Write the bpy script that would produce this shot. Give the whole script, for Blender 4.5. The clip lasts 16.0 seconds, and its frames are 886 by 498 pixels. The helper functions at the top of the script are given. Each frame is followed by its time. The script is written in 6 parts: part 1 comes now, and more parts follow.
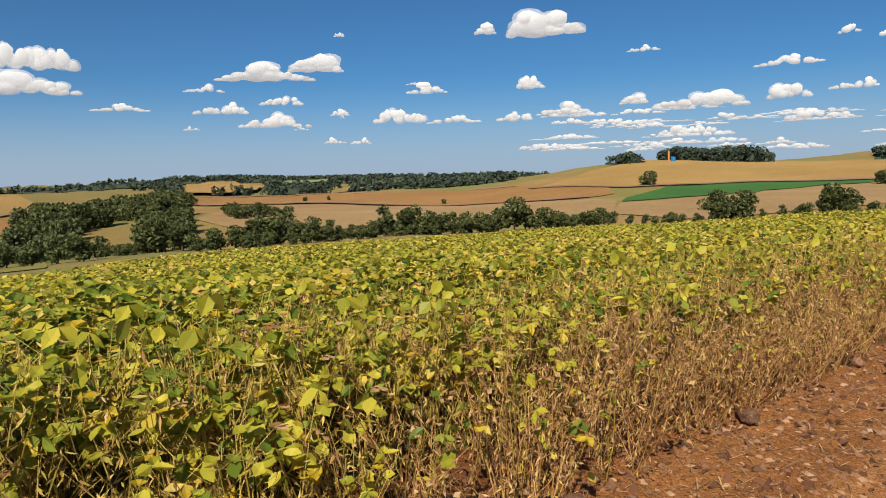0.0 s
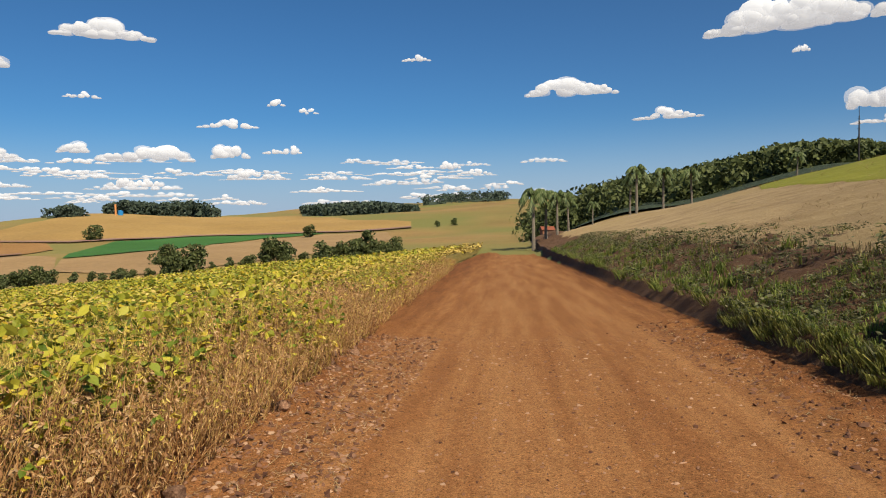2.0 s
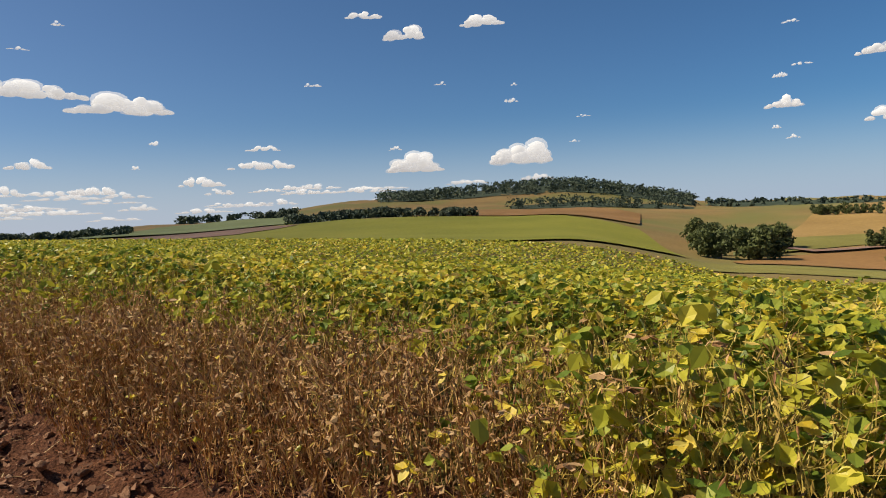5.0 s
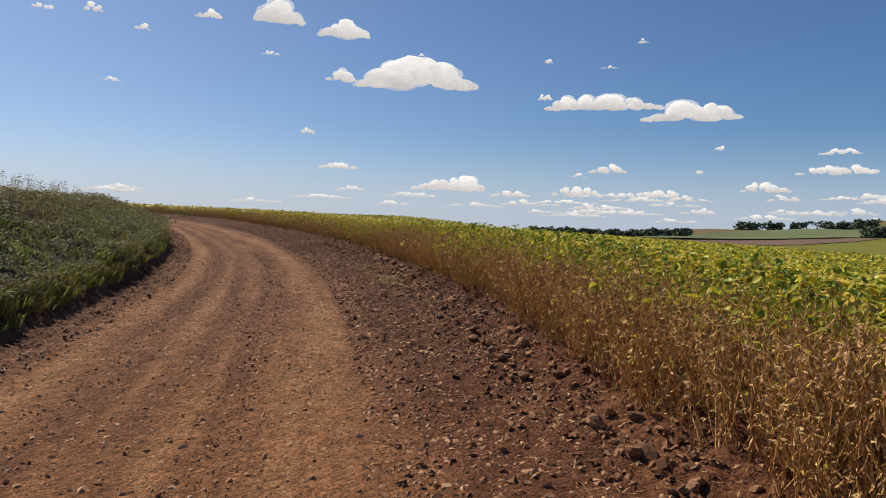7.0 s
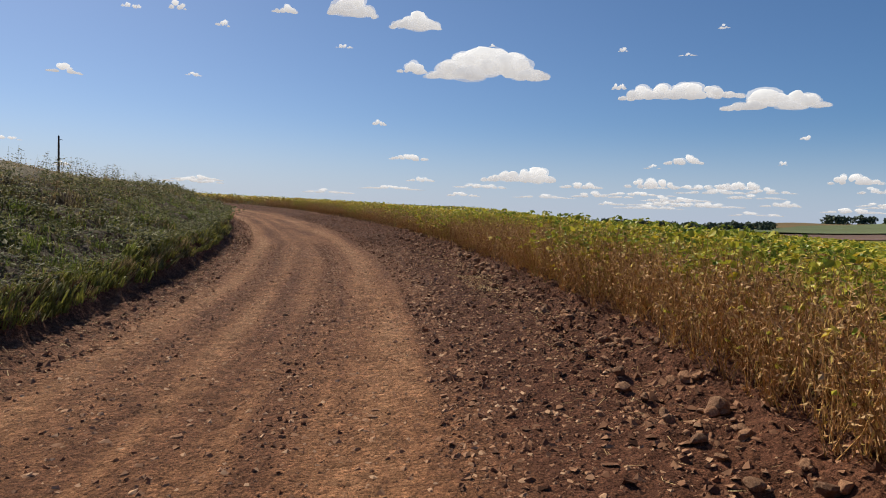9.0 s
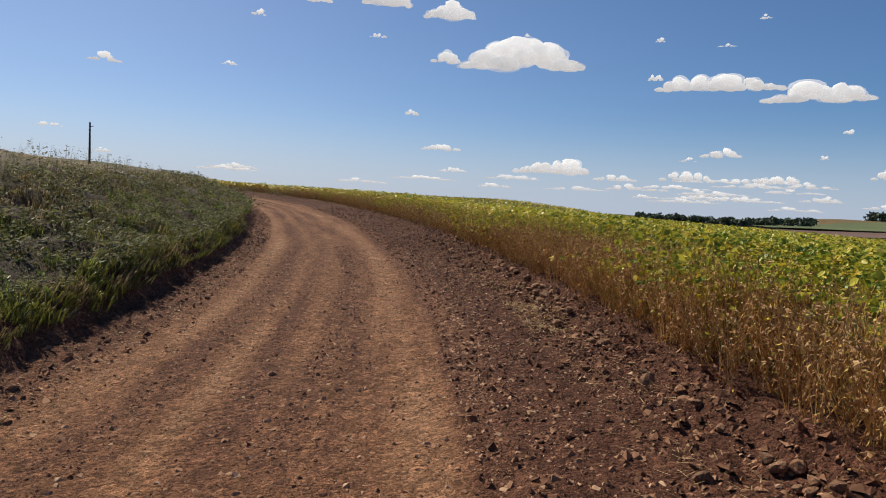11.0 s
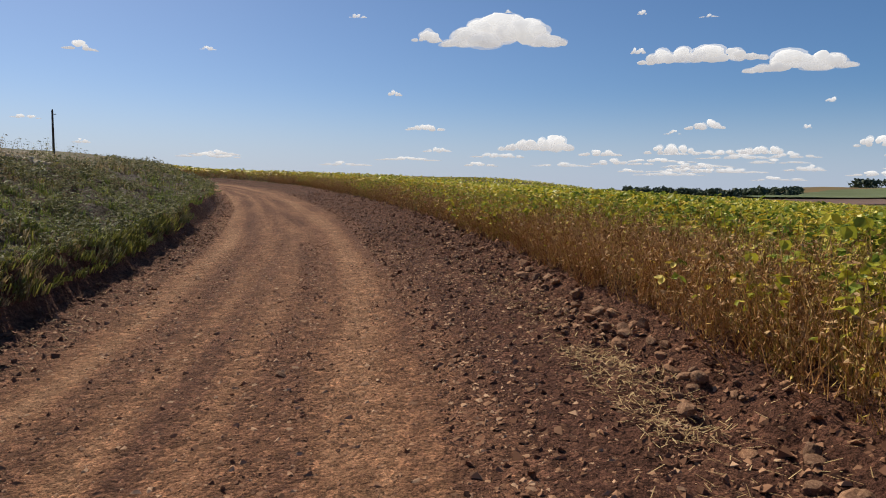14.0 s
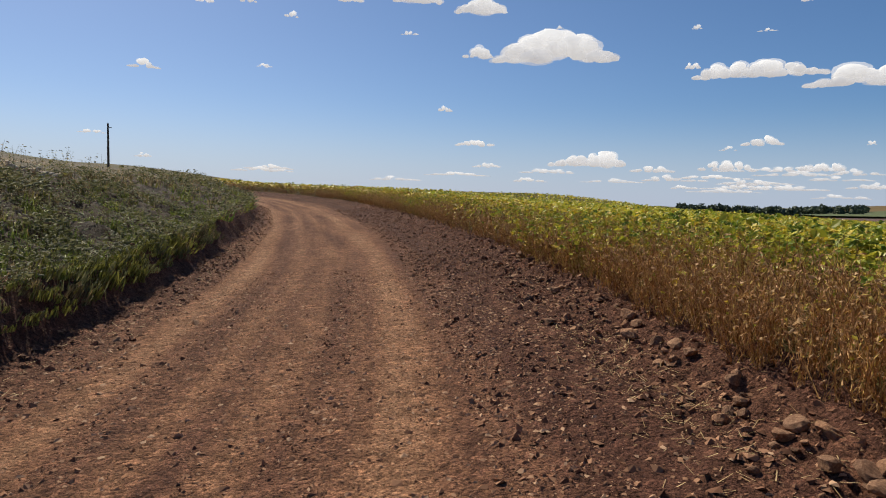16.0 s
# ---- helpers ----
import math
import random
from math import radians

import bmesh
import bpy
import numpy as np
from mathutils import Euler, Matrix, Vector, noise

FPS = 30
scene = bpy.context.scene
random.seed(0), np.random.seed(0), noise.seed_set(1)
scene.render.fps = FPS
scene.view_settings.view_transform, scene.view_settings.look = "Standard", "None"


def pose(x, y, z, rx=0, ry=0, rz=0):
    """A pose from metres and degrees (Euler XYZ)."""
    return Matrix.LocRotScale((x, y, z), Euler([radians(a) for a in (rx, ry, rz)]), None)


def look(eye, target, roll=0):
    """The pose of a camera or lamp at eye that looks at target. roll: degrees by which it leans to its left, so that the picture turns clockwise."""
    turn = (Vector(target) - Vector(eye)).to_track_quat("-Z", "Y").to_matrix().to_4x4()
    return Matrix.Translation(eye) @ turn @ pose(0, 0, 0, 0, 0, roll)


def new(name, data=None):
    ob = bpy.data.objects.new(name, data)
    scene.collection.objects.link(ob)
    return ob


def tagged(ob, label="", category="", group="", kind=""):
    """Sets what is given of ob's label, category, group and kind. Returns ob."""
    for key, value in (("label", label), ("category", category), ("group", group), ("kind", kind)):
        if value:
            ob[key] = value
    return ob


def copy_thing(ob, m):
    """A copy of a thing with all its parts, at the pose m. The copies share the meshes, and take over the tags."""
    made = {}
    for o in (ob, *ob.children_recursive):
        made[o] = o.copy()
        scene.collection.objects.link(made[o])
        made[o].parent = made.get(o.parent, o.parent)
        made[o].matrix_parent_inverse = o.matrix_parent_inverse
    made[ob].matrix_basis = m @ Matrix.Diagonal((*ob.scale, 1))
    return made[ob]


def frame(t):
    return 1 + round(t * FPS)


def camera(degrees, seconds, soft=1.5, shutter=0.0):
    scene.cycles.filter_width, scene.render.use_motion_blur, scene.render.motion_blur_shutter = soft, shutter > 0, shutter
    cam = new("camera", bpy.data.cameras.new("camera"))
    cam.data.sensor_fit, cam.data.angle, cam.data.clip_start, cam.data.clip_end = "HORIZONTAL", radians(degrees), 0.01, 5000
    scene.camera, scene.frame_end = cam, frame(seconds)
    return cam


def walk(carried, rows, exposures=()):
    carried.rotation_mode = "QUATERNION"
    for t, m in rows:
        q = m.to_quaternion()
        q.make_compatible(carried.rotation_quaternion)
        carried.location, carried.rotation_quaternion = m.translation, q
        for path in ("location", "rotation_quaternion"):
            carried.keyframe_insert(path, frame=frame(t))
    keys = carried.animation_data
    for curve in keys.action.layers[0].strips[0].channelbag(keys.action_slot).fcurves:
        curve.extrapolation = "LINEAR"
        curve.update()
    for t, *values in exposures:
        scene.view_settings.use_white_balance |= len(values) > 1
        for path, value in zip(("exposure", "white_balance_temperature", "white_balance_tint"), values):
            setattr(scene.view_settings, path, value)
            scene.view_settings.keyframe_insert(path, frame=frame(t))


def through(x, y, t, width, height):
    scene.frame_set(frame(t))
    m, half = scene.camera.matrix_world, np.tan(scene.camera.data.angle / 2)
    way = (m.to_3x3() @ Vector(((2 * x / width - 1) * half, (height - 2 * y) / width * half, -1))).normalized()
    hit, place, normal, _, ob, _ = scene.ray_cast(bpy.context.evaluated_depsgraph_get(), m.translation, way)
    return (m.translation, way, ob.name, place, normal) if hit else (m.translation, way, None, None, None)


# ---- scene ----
cam = camera(66.1, 16.0, soft=1.0)
PATH = [
    (0.0, pose(-0.157, -0.219, 1.593, 83.90, 1.71, -130.79)),
    (0.5, pose(-0.149, -0.603, 1.535, 86.42, -0.37, -159.02)),
    (1.0, pose(-0.178, -0.707, 1.566, 86.52, -0.51, -173.45)),
    (1.5, pose(-0.203, -0.742, 1.584, 86.60, 0.24, -177.44)),
    (2.0, pose(-0.148, -0.755, 1.568, 87.30, 1.18, -174.64)),
    (2.5, pose(-0.018, -0.651, 1.569, 87.34, 1.10, -157.69)),
    (3.0, pose(0.035, -0.476, 1.590, 86.75, 2.36, -137.78)),
    (3.5, pose(0.300, -0.314, 1.564, 85.98, 2.66, -119.62)),
    (3.7, pose(0.360, -0.202, 1.555, 86.00, 2.63, -112.66)),
    (5.8, pose(0.041, 0.037, 1.524, 87.43, -1.11, -32.85)),
    (6.0, pose(0.048, 0.249, 1.515, 87.17, -2.14, -30.96)),
    (6.5, pose(-0.002, 0.846, 1.535, 86.27, 1.23, -23.30)),
    (7.0, pose(-0.015, 1.416, 1.548, 88.22, -1.43, -11.17)),
    (7.5, pose(-0.002, 2.029, 1.566, 87.94, -0.70, -10.68)),
    (8.0, pose(0.090, 2.789, 1.563, 86.74, -2.41, -9.60)),
    (8.5, pose(0.055, 3.426, 1.552, 86.98, -1.48, -9.38)),
    (9.0, pose(0.030, 3.981, 1.508, 87.36, -1.80, -5.36)),
    (9.2, pose(0.015, 4.223, 1.549, 87.44, -2.50, -4.04)),
    (11.3, pose(0.054, 6.785, 1.763, 86.39, -2.69, -2.13)),
    (11.5, pose(0.028, 7.032, 1.738, 87.11, -2.05, 0.18)),
    (12.0, pose(0.020, 7.631, 1.771, 86.66, -0.25, 2.12)),
    (12.5, pose(0.075, 8.228, 1.782, 86.14, -1.48, 4.14)),
    (13.0, pose(0.075, 8.871, 1.779, 86.00, -0.32, 0.11)),
    (13.5, pose(0.094, 9.563, 1.773, 83.96, -1.75, 0.14)),
    (14.0, pose(0.094, 10.211, 1.768, 84.86, -0.76, -3.89)),
    (14.5, pose(0.101, 10.887, 1.801, 84.31, -1.54, 1.36)),
    (15.0, pose(0.040, 11.424, 1.810, 86.38, -0.09, -0.66)),
    (15.5, pose(0.004, 12.014, 1.786, 85.95, -0.78, 0.85)),
    (16.0, pose(0.005, 12.557, 1.823, 86.05, -1.28, 0.19)),
]
walk(cam, PATH, ((0.0, 0.05, 6500, 10), (2.0, 0.12, 6500, 10), (3.7, -0.04, 6550, 10), (5.8, 0.28, 6800, 10), (7.0, 0.25, 6700, 10), (9.0, 0.21, 6550, 10), (12.0, 0.19, 6500, 10), (16.0, 0.20, 6500, 10)))

# ---- daylight ----
SUN_YAW, SUN_UP = 36.0, 45.0  # degrees to the left of +y, and above the horizon
world = bpy.data.worlds.new("sky")
scene.world = world
world.use_nodes = True
wn, wl_ = world.node_tree.nodes, world.node_tree.links
sky = wn.new("ShaderNodeTexSky")
sky.sky_type, sky.sun_disc = "NISHITA", False
sky.sun_elevation, sky.sun_rotation = radians(SUN_UP), radians(-SUN_YAW)
sky.altitude, sky.air_density, sky.dust_density, sky.ozone_density = 1500, 1.0, 2.0, 9.0
wn["Background"].inputs["Strength"].default_value = 0.086


def sky_mix(fac, a, b, kind):
    """One colour mix of the sky; fac, a and b are sockets or values."""
    m = wn.new("ShaderNodeMix")
    m.data_type, m.blend_type = "RGBA", kind
    for sock, v in ((m.inputs[0], fac), (m.inputs[6], a), (m.inputs[7], b)):
        if hasattr(v, "is_output"):
            wl_.new(v, sock)
        elif isinstance(v, tuple):
            sock.default_value = (*v, 1)
        else:
            sock.default_value = v
    return m.outputs[2]


# deeper blue away from the sun, paler on its side, and a lilac haze low over the horizon
sky_way = wn.new("ShaderNodeTexCoord")
toward = wn.new("ShaderNodeVectorMath")
toward.operation = "DOT_PRODUCT"
toward.inputs[1].default_value = (-math.sin(radians(SUN_YAW)), math.cos(radians(SUN_YAW)), 0)
wl_.new(sky_way.outputs["Generated"], toward.inputs[0])
side = wn.new("ShaderNodeMapRange")
side.inputs["From Min"].default_value, side.inputs["From Max"].default_value = -0.9, 0.9
wl_.new(toward.outputs["Value"], side.inputs["Value"])
tint = sky_mix(side.outputs["Result"], (0.55, 0.86, 0.93), (1.00, 0.925, 0.865), "MIX")
high = wn.new("ShaderNodeSeparateXYZ")
wl_.new(sky_way.outputs["Generated"], high.inputs[0])
low = wn.new("ShaderNodeMapRange")
low.interpolation_type = "SMOOTHERSTEP"
low.inputs["From Min"].default_value, low.inputs["From Max"].default_value = 0.16, -0.03
low.inputs["To Max"].default_value = 0.85
wl_.new(high.outputs["Z"], low.inputs["Value"])
haze = sky_mix(side.outputs["Result"], (4.3, 5.3, 6.9), (4.9, 5.5, 6.8), "MIX")
wl_.new(sky_mix(low.outputs["Result"], sky_mix(1.0, sky.outputs["Color"], tint, "MULTIPLY"), haze, "MIX"), wn["Background"].inputs["Color"])
sun_data = bpy.data.lights.new("sun", "SUN")
sun_data.energy, sun_data.angle, sun_data.color = 5.4, radians(0.55), (1.0, 0.90, 0.70)
sun = new("sun", sun_data)
s_dir = Vector((-math.sin(radians(SUN_YAW)) * math.cos(radians(SUN_UP)), math.cos(radians(SUN_YAW)) * math.cos(radians(SUN_UP)), math.sin(radians(SUN_UP))))
sun.matrix_world = look(s_dir * 60, (0, 0, 0))

# ---- materials ----
def material(name, rough=0.8):
    m = bpy.data.materials.new(name)
    m.use_nodes = True
    n = m.node_tree.nodes
    b = n["Principled BSDF"]
    b.inputs["Roughness"].default_value = rough
    b.inputs["Specular IOR Level"].default_value = 0.2
    return m, n, m.node_tree.links, b


def coords(n, links, scale=(1, 1, 1), kind="Object"):
    tc, mp = n.new("ShaderNodeTexCoord"), n.new("ShaderNodeMapping")
    mp.inputs["Scale"].default_value = scale
    links.new(tc.outputs[kind], mp.inputs["Vector"])
    return mp.outputs["Vector"]


def noise_node(n, links, vec, scale, detail=4.0, rough=0.55, distortion=0.0):
    t = n.new("ShaderNodeTexNoise")
    t.inputs["Scale"].default_value, t.inputs["Detail"].default_value = scale, detail
    t.inputs["Roughness"].default_value, t.inputs["Distortion"].default_value = rough, distortion
    links.new(vec, t.inputs["Vector"])
    return t.outputs["Fac"]


def ramp(n, links, fac, stops):
    r = n.new("ShaderNodeValToRGB")
    els = r.color_ramp.elements
    while len(els) < len(stops):
        els.new(0.5)
    for e, (p, c) in zip(els, stops):
        e.position, e.color = p, (*c, 1) if len(c) == 3 else c
    links.new(fac, r.inputs["Fac"])
    return r.outputs["Color"]


def blend(n, links, fac, a, b, kind="MIX"):
    m = n.new("ShaderNodeMix")
    m.data_type, m.blend_type = "RGBA", kind
    for sock, v in ((m.inputs[0], fac), (m.inputs[6], a), (m.inputs[7], b)):
        if hasattr(v, "is_output"):
            links.new(v, sock)
        elif isinstance(v, tuple):
            sock.default_value = (*v, 1)
        else:
            sock.default_value = v
    return m.outputs[2]


def bump(n, links, bsdf, height, strength, distance):
    b = n.new("ShaderNodeBump")
    b.inputs["Strength"].default_value, b.inputs["Distance"].default_value = strength, distance
    links.new(height, b.inputs["Height"])
    links.new(b.outputs["Normal"], bsdf.inputs["Normal"])


def earthy(name, stops, scale, fine, rough=0.9, bumps=(0.6, 0.05), big=None):
    """Soil, stubble or turf: colours over broad noise, broken by a finer grain."""
    m, n, l, b = material(name, rough)
    v = coords(n, l)
    broad, grain = noise_node(n, l, v, scale, 5), noise_node(n, l, v, fine, 6, 0.7)
    b.inputs["Diffuse Roughness"].default_value = 1.0
    mixed = blend(n, l, 0.55, broad, grain)
    col = ramp(n, l, mixed, stops)
    if big:
        col = blend(n, l, ramp(n, l, noise_node(n, l, v, big[0], 3), [(0.4, (0, 0, 0)), (0.62, (1, 1, 1))]), col, big[1])
    l.new(col, b.inputs["Base Color"])
    bump(n, l, b, grain, *bumps)
    return m


def foliage(name, dark, mid, light, through=0.35, rough=0.5):
    """Leaves: a tint of its own for each leaf, and light that comes through."""
    m, n, l, b = material(name, rough)
    g = n.new("ShaderNodeNewGeometry")
    col = ramp(n, l, g.outputs["Random Per Island"], [(0.0, dark), (0.5, mid), (1.0, light)])
    l.new(col, b.inputs["Base Color"])
    t, mix = n.new("ShaderNodeBsdfTranslucent"), n.new("ShaderNodeMixShader")
    l.new(col, t.inputs["Color"])
    mix.inputs["Fac"].default_value = through
    l.new(b.outputs["BSDF"], mix.inputs[1])
    l.new(t.outputs["BSDF"], mix.inputs[2])
    l.new(mix.outputs["Shader"], n["Material Output"].inputs["Surface"])
    return m


M_LAND = earthy("pasture_and_straw", [(0.30, (0.125, 0.082, 0.031)), (0.50, (0.211, 0.136, 0.051)), (0.70, (0.281, 0.187, 0.070))], 0.02, 0.6, bumps=(0.4, 0.4), big=(0.006, (0.14, 0.135, 0.04)))
M_SOIL = earthy("red_field_soil", [(0.3, (0.075, 0.032, 0.017)), (0.55, (0.13, 0.056, 0.028)), (0.75, (0.19, 0.09, 0.045))], 1.2, 22.0, bumps=(0.8, 0.03))
M_GOLD = earthy("golden_stubble", [(0.32, (0.190, 0.118, 0.040)), (0.50, (0.258, 0.163, 0.055)), (0.68, (0.319, 0.209, 0.076))], 0.012, 0.35, bumps=(0.3, 0.3))
M_BROWN = earthy("brown_stubble", [(0.32, (0.156, 0.082, 0.028)), (0.50, (0.218, 0.117, 0.041)), (0.68, (0.273, 0.156, 0.058))], 0.012, 0.35, bumps=(0.3, 0.3))
M_PINK = earthy("pale_fallow", [(0.32, (0.170, 0.107, 0.052)), (0.50, (0.229, 0.148, 0.070)), (0.68, (0.289, 0.196, 0.100))], 0.015, 0.35, bumps=(0.3, 0.3))
M_GREEN = earthy("young_green_crop", [(0.32, (0.022, 0.070, 0.016)), (0.5, (0.036, 0.10, 0.022)), (0.68, (0.055, 0.13, 0.03))], 0.012, 0.6, bumps=(0.4, 0.3))
M_MEADOW = earthy("yellow_green_crop", [(0.30, (0.119, 0.128, 0.015)), (0.50, (0.187, 0.183, 0.022)), (0.72, (0.255, 0.238, 0.034))], 0.015, 0.6, bumps=(0.4, 0.3))
M_PURPLE = earthy("bare_purple_soil", [(0.3, (0.15, 0.085, 0.06)), (0.5, (0.20, 0.12, 0.09)), (0.72, (0.26, 0.16, 0.12))], 0.015, 0.5, bumps=(0.3, 0.3))
M_OLIVE = earthy("olive_pasture", [(0.3, (0.11, 0.10, 0.024)), (0.5, (0.16, 0.145, 0.034)), (0.72, (0.23, 0.20, 0.055))], 0.03, 0.6, bumps=(0.4, 0.3))
M_PALEGREEN = earthy("pale_green_field", [(0.3, (0.12, 0.15, 0.06)), (0.5, (0.16, 0.19, 0.08)), (0.72, (0.21, 0.23, 0.10))], 0.012, 0.5, bumps=(0.3, 0.3))

M_LEAF_GREEN = foliage("soy_leaf_green", (0.090, 0.140, 0.018), (0.19, 0.245, 0.030), (0.33, 0.35, 0.055), 0.32, 0.42)
M_LEAF_LIME = foliage("soy_leaf_lime", (0.22, 0.24, 0.026), (0.40, 0.38, 0.038), (0.60, 0.52, 0.065), 0.32, 0.42)
M_LEAF_YELLOW = foliage("soy_leaf_yellow", (0.42, 0.28, 0.022), (0.58, 0.44, 0.04), (0.68, 0.55, 0.15), 0.30)
M_LEAF_DRY = foliage("soy_leaf_withered", (0.19, 0.095, 0.04), (0.34, 0.19, 0.08), (0.52, 0.35, 0.18), 0.12, 0.8)
M_STEM_DRY = foliage("soy_stem_dry", (0.21, 0.095, 0.032), (0.42, 0.225, 0.076), (0.64, 0.42, 0.165), 0.04, 0.75)
M_POD_DRY = foliage("soy_pod_dry", (0.14, 0.060, 0.026), (0.35, 0.182, 0.076), (0.63, 0.41, 0.20), 0.04, 0.7)
M_STEM_LIME = foliage("soy_stem_yellow_green", (0.23, 0.17, 0.036), (0.39, 0.285, 0.062), (0.55, 0.42, 0.10), 0.06, 0.65)
M_POD_LIME = foliage("soy_pod_yellow_green", (0.25, 0.165, 0.038), (0.45, 0.31, 0.070), (0.64, 0.48, 0.14), 0.08, 0.65)
M_GRASS = foliage("bank_grass", (0.075, 0.080, 0.018), (0.16, 0.165, 0.034), (0.30, 0.285, 0.07), 0.32, 0.55)
M_GRASS_DRY = foliage("bank_dry_grass", (0.10, 0.075, 0.038), (0.23, 0.175, 0.085), (0.42, 0.33, 0.18), 0.3, 0.75)
M_GRASS_GREY = foliage("bank_grey_weed", (0.060, 0.064, 0.026), (0.115, 0.118, 0.052), (0.22, 0.21, 0.11), 0.35, 0.7)
M_STRAW = foliage("straw", (0.20, 0.125, 0.058), (0.33, 0.22, 0.11), (0.50, 0.37, 0.20), 0.1, 0.75)
M_TREE = foliage("tree_leaf", (0.046, 0.060, 0.021), (0.090, 0.108, 0.036), (0.16, 0.18, 0.062), 0.24, 0.6)
M_TREE_LIGHT = foliage("tree_leaf_light", (0.075, 0.095, 0.036), (0.12, 0.145, 0.055), (0.19, 0.20, 0.09), 0.25, 0.6)
# leaf green with a little blue of distant haze put into the colour
M_TREE_FAR = foliage("hazed_forest_leaf", (0.042, 0.060, 0.044), (0.060, 0.082, 0.056), (0.085, 0.108, 0.072), 0.15, 0.7)
M_PALM = foliage("palm_frond", (0.06, 0.09, 0.03), (0.11, 0.15, 0.05), (0.19, 0.22, 0.09), 0.3, 0.5)
M_BARK = earthy("bark", [(0.3, (0.06, 0.045, 0.032)), (0.55, (0.12, 0.095, 0.07)), (0.75, (0.20, 0.165, 0.13))], 3.0, 30.0, bumps=(0.7, 0.02))
M_PALMTRUNK = earthy("palm_trunk_bark", [(0.3, (0.16, 0.13, 0.10)), (0.55, (0.25, 0.21, 0.165)), (0.75, (0.34, 0.29, 0.23))], 2.0, 18.0, bumps=(0.6, 0.03))
M_BANKSOIL = earthy("bank_red_soil", [(0.3, (0.058, 0.030, 0.016)), (0.55, (0.108, 0.058, 0.031)), (0.78, (0.19, 0.11, 0.06))], 1.5, 16.0, bumps=(0.9, 0.05))
# woodland green with the shade under far trees put into the colour
M_WOODFLOOR = earthy("wood_floor_painted_shade", [(0.3, (0.034, 0.048, 0.032)), (0.55, (0.050, 0.068, 0.042)), (0.75, (0.072, 0.092, 0.056))], 0.02, 0.3, bumps=(0.9, 2.0))
# stem and leaf tones darkened to stand in for shade between the plants
M_CANOPY_SHADE = earthy("crop_floor_painted_shade", [(0.3, (0.065, 0.052, 0.016)), (0.5, (0.14, 0.105, 0.028)), (0.72, (0.24, 0.18, 0.05))], 0.8, 9.0, bumps=(0.9, 0.12))
M_STUBBLE = earthy("soy_stubble_slope", [(0.28, (0.12, 0.070, 0.036)), (0.48, (0.26, 0.182, 0.094)), (0.72, (0.42, 0.31, 0.17))], 0.5, 12.0, bumps=(0.8, 0.05), big=(0.05, (0.28, 0.20, 0.095)))


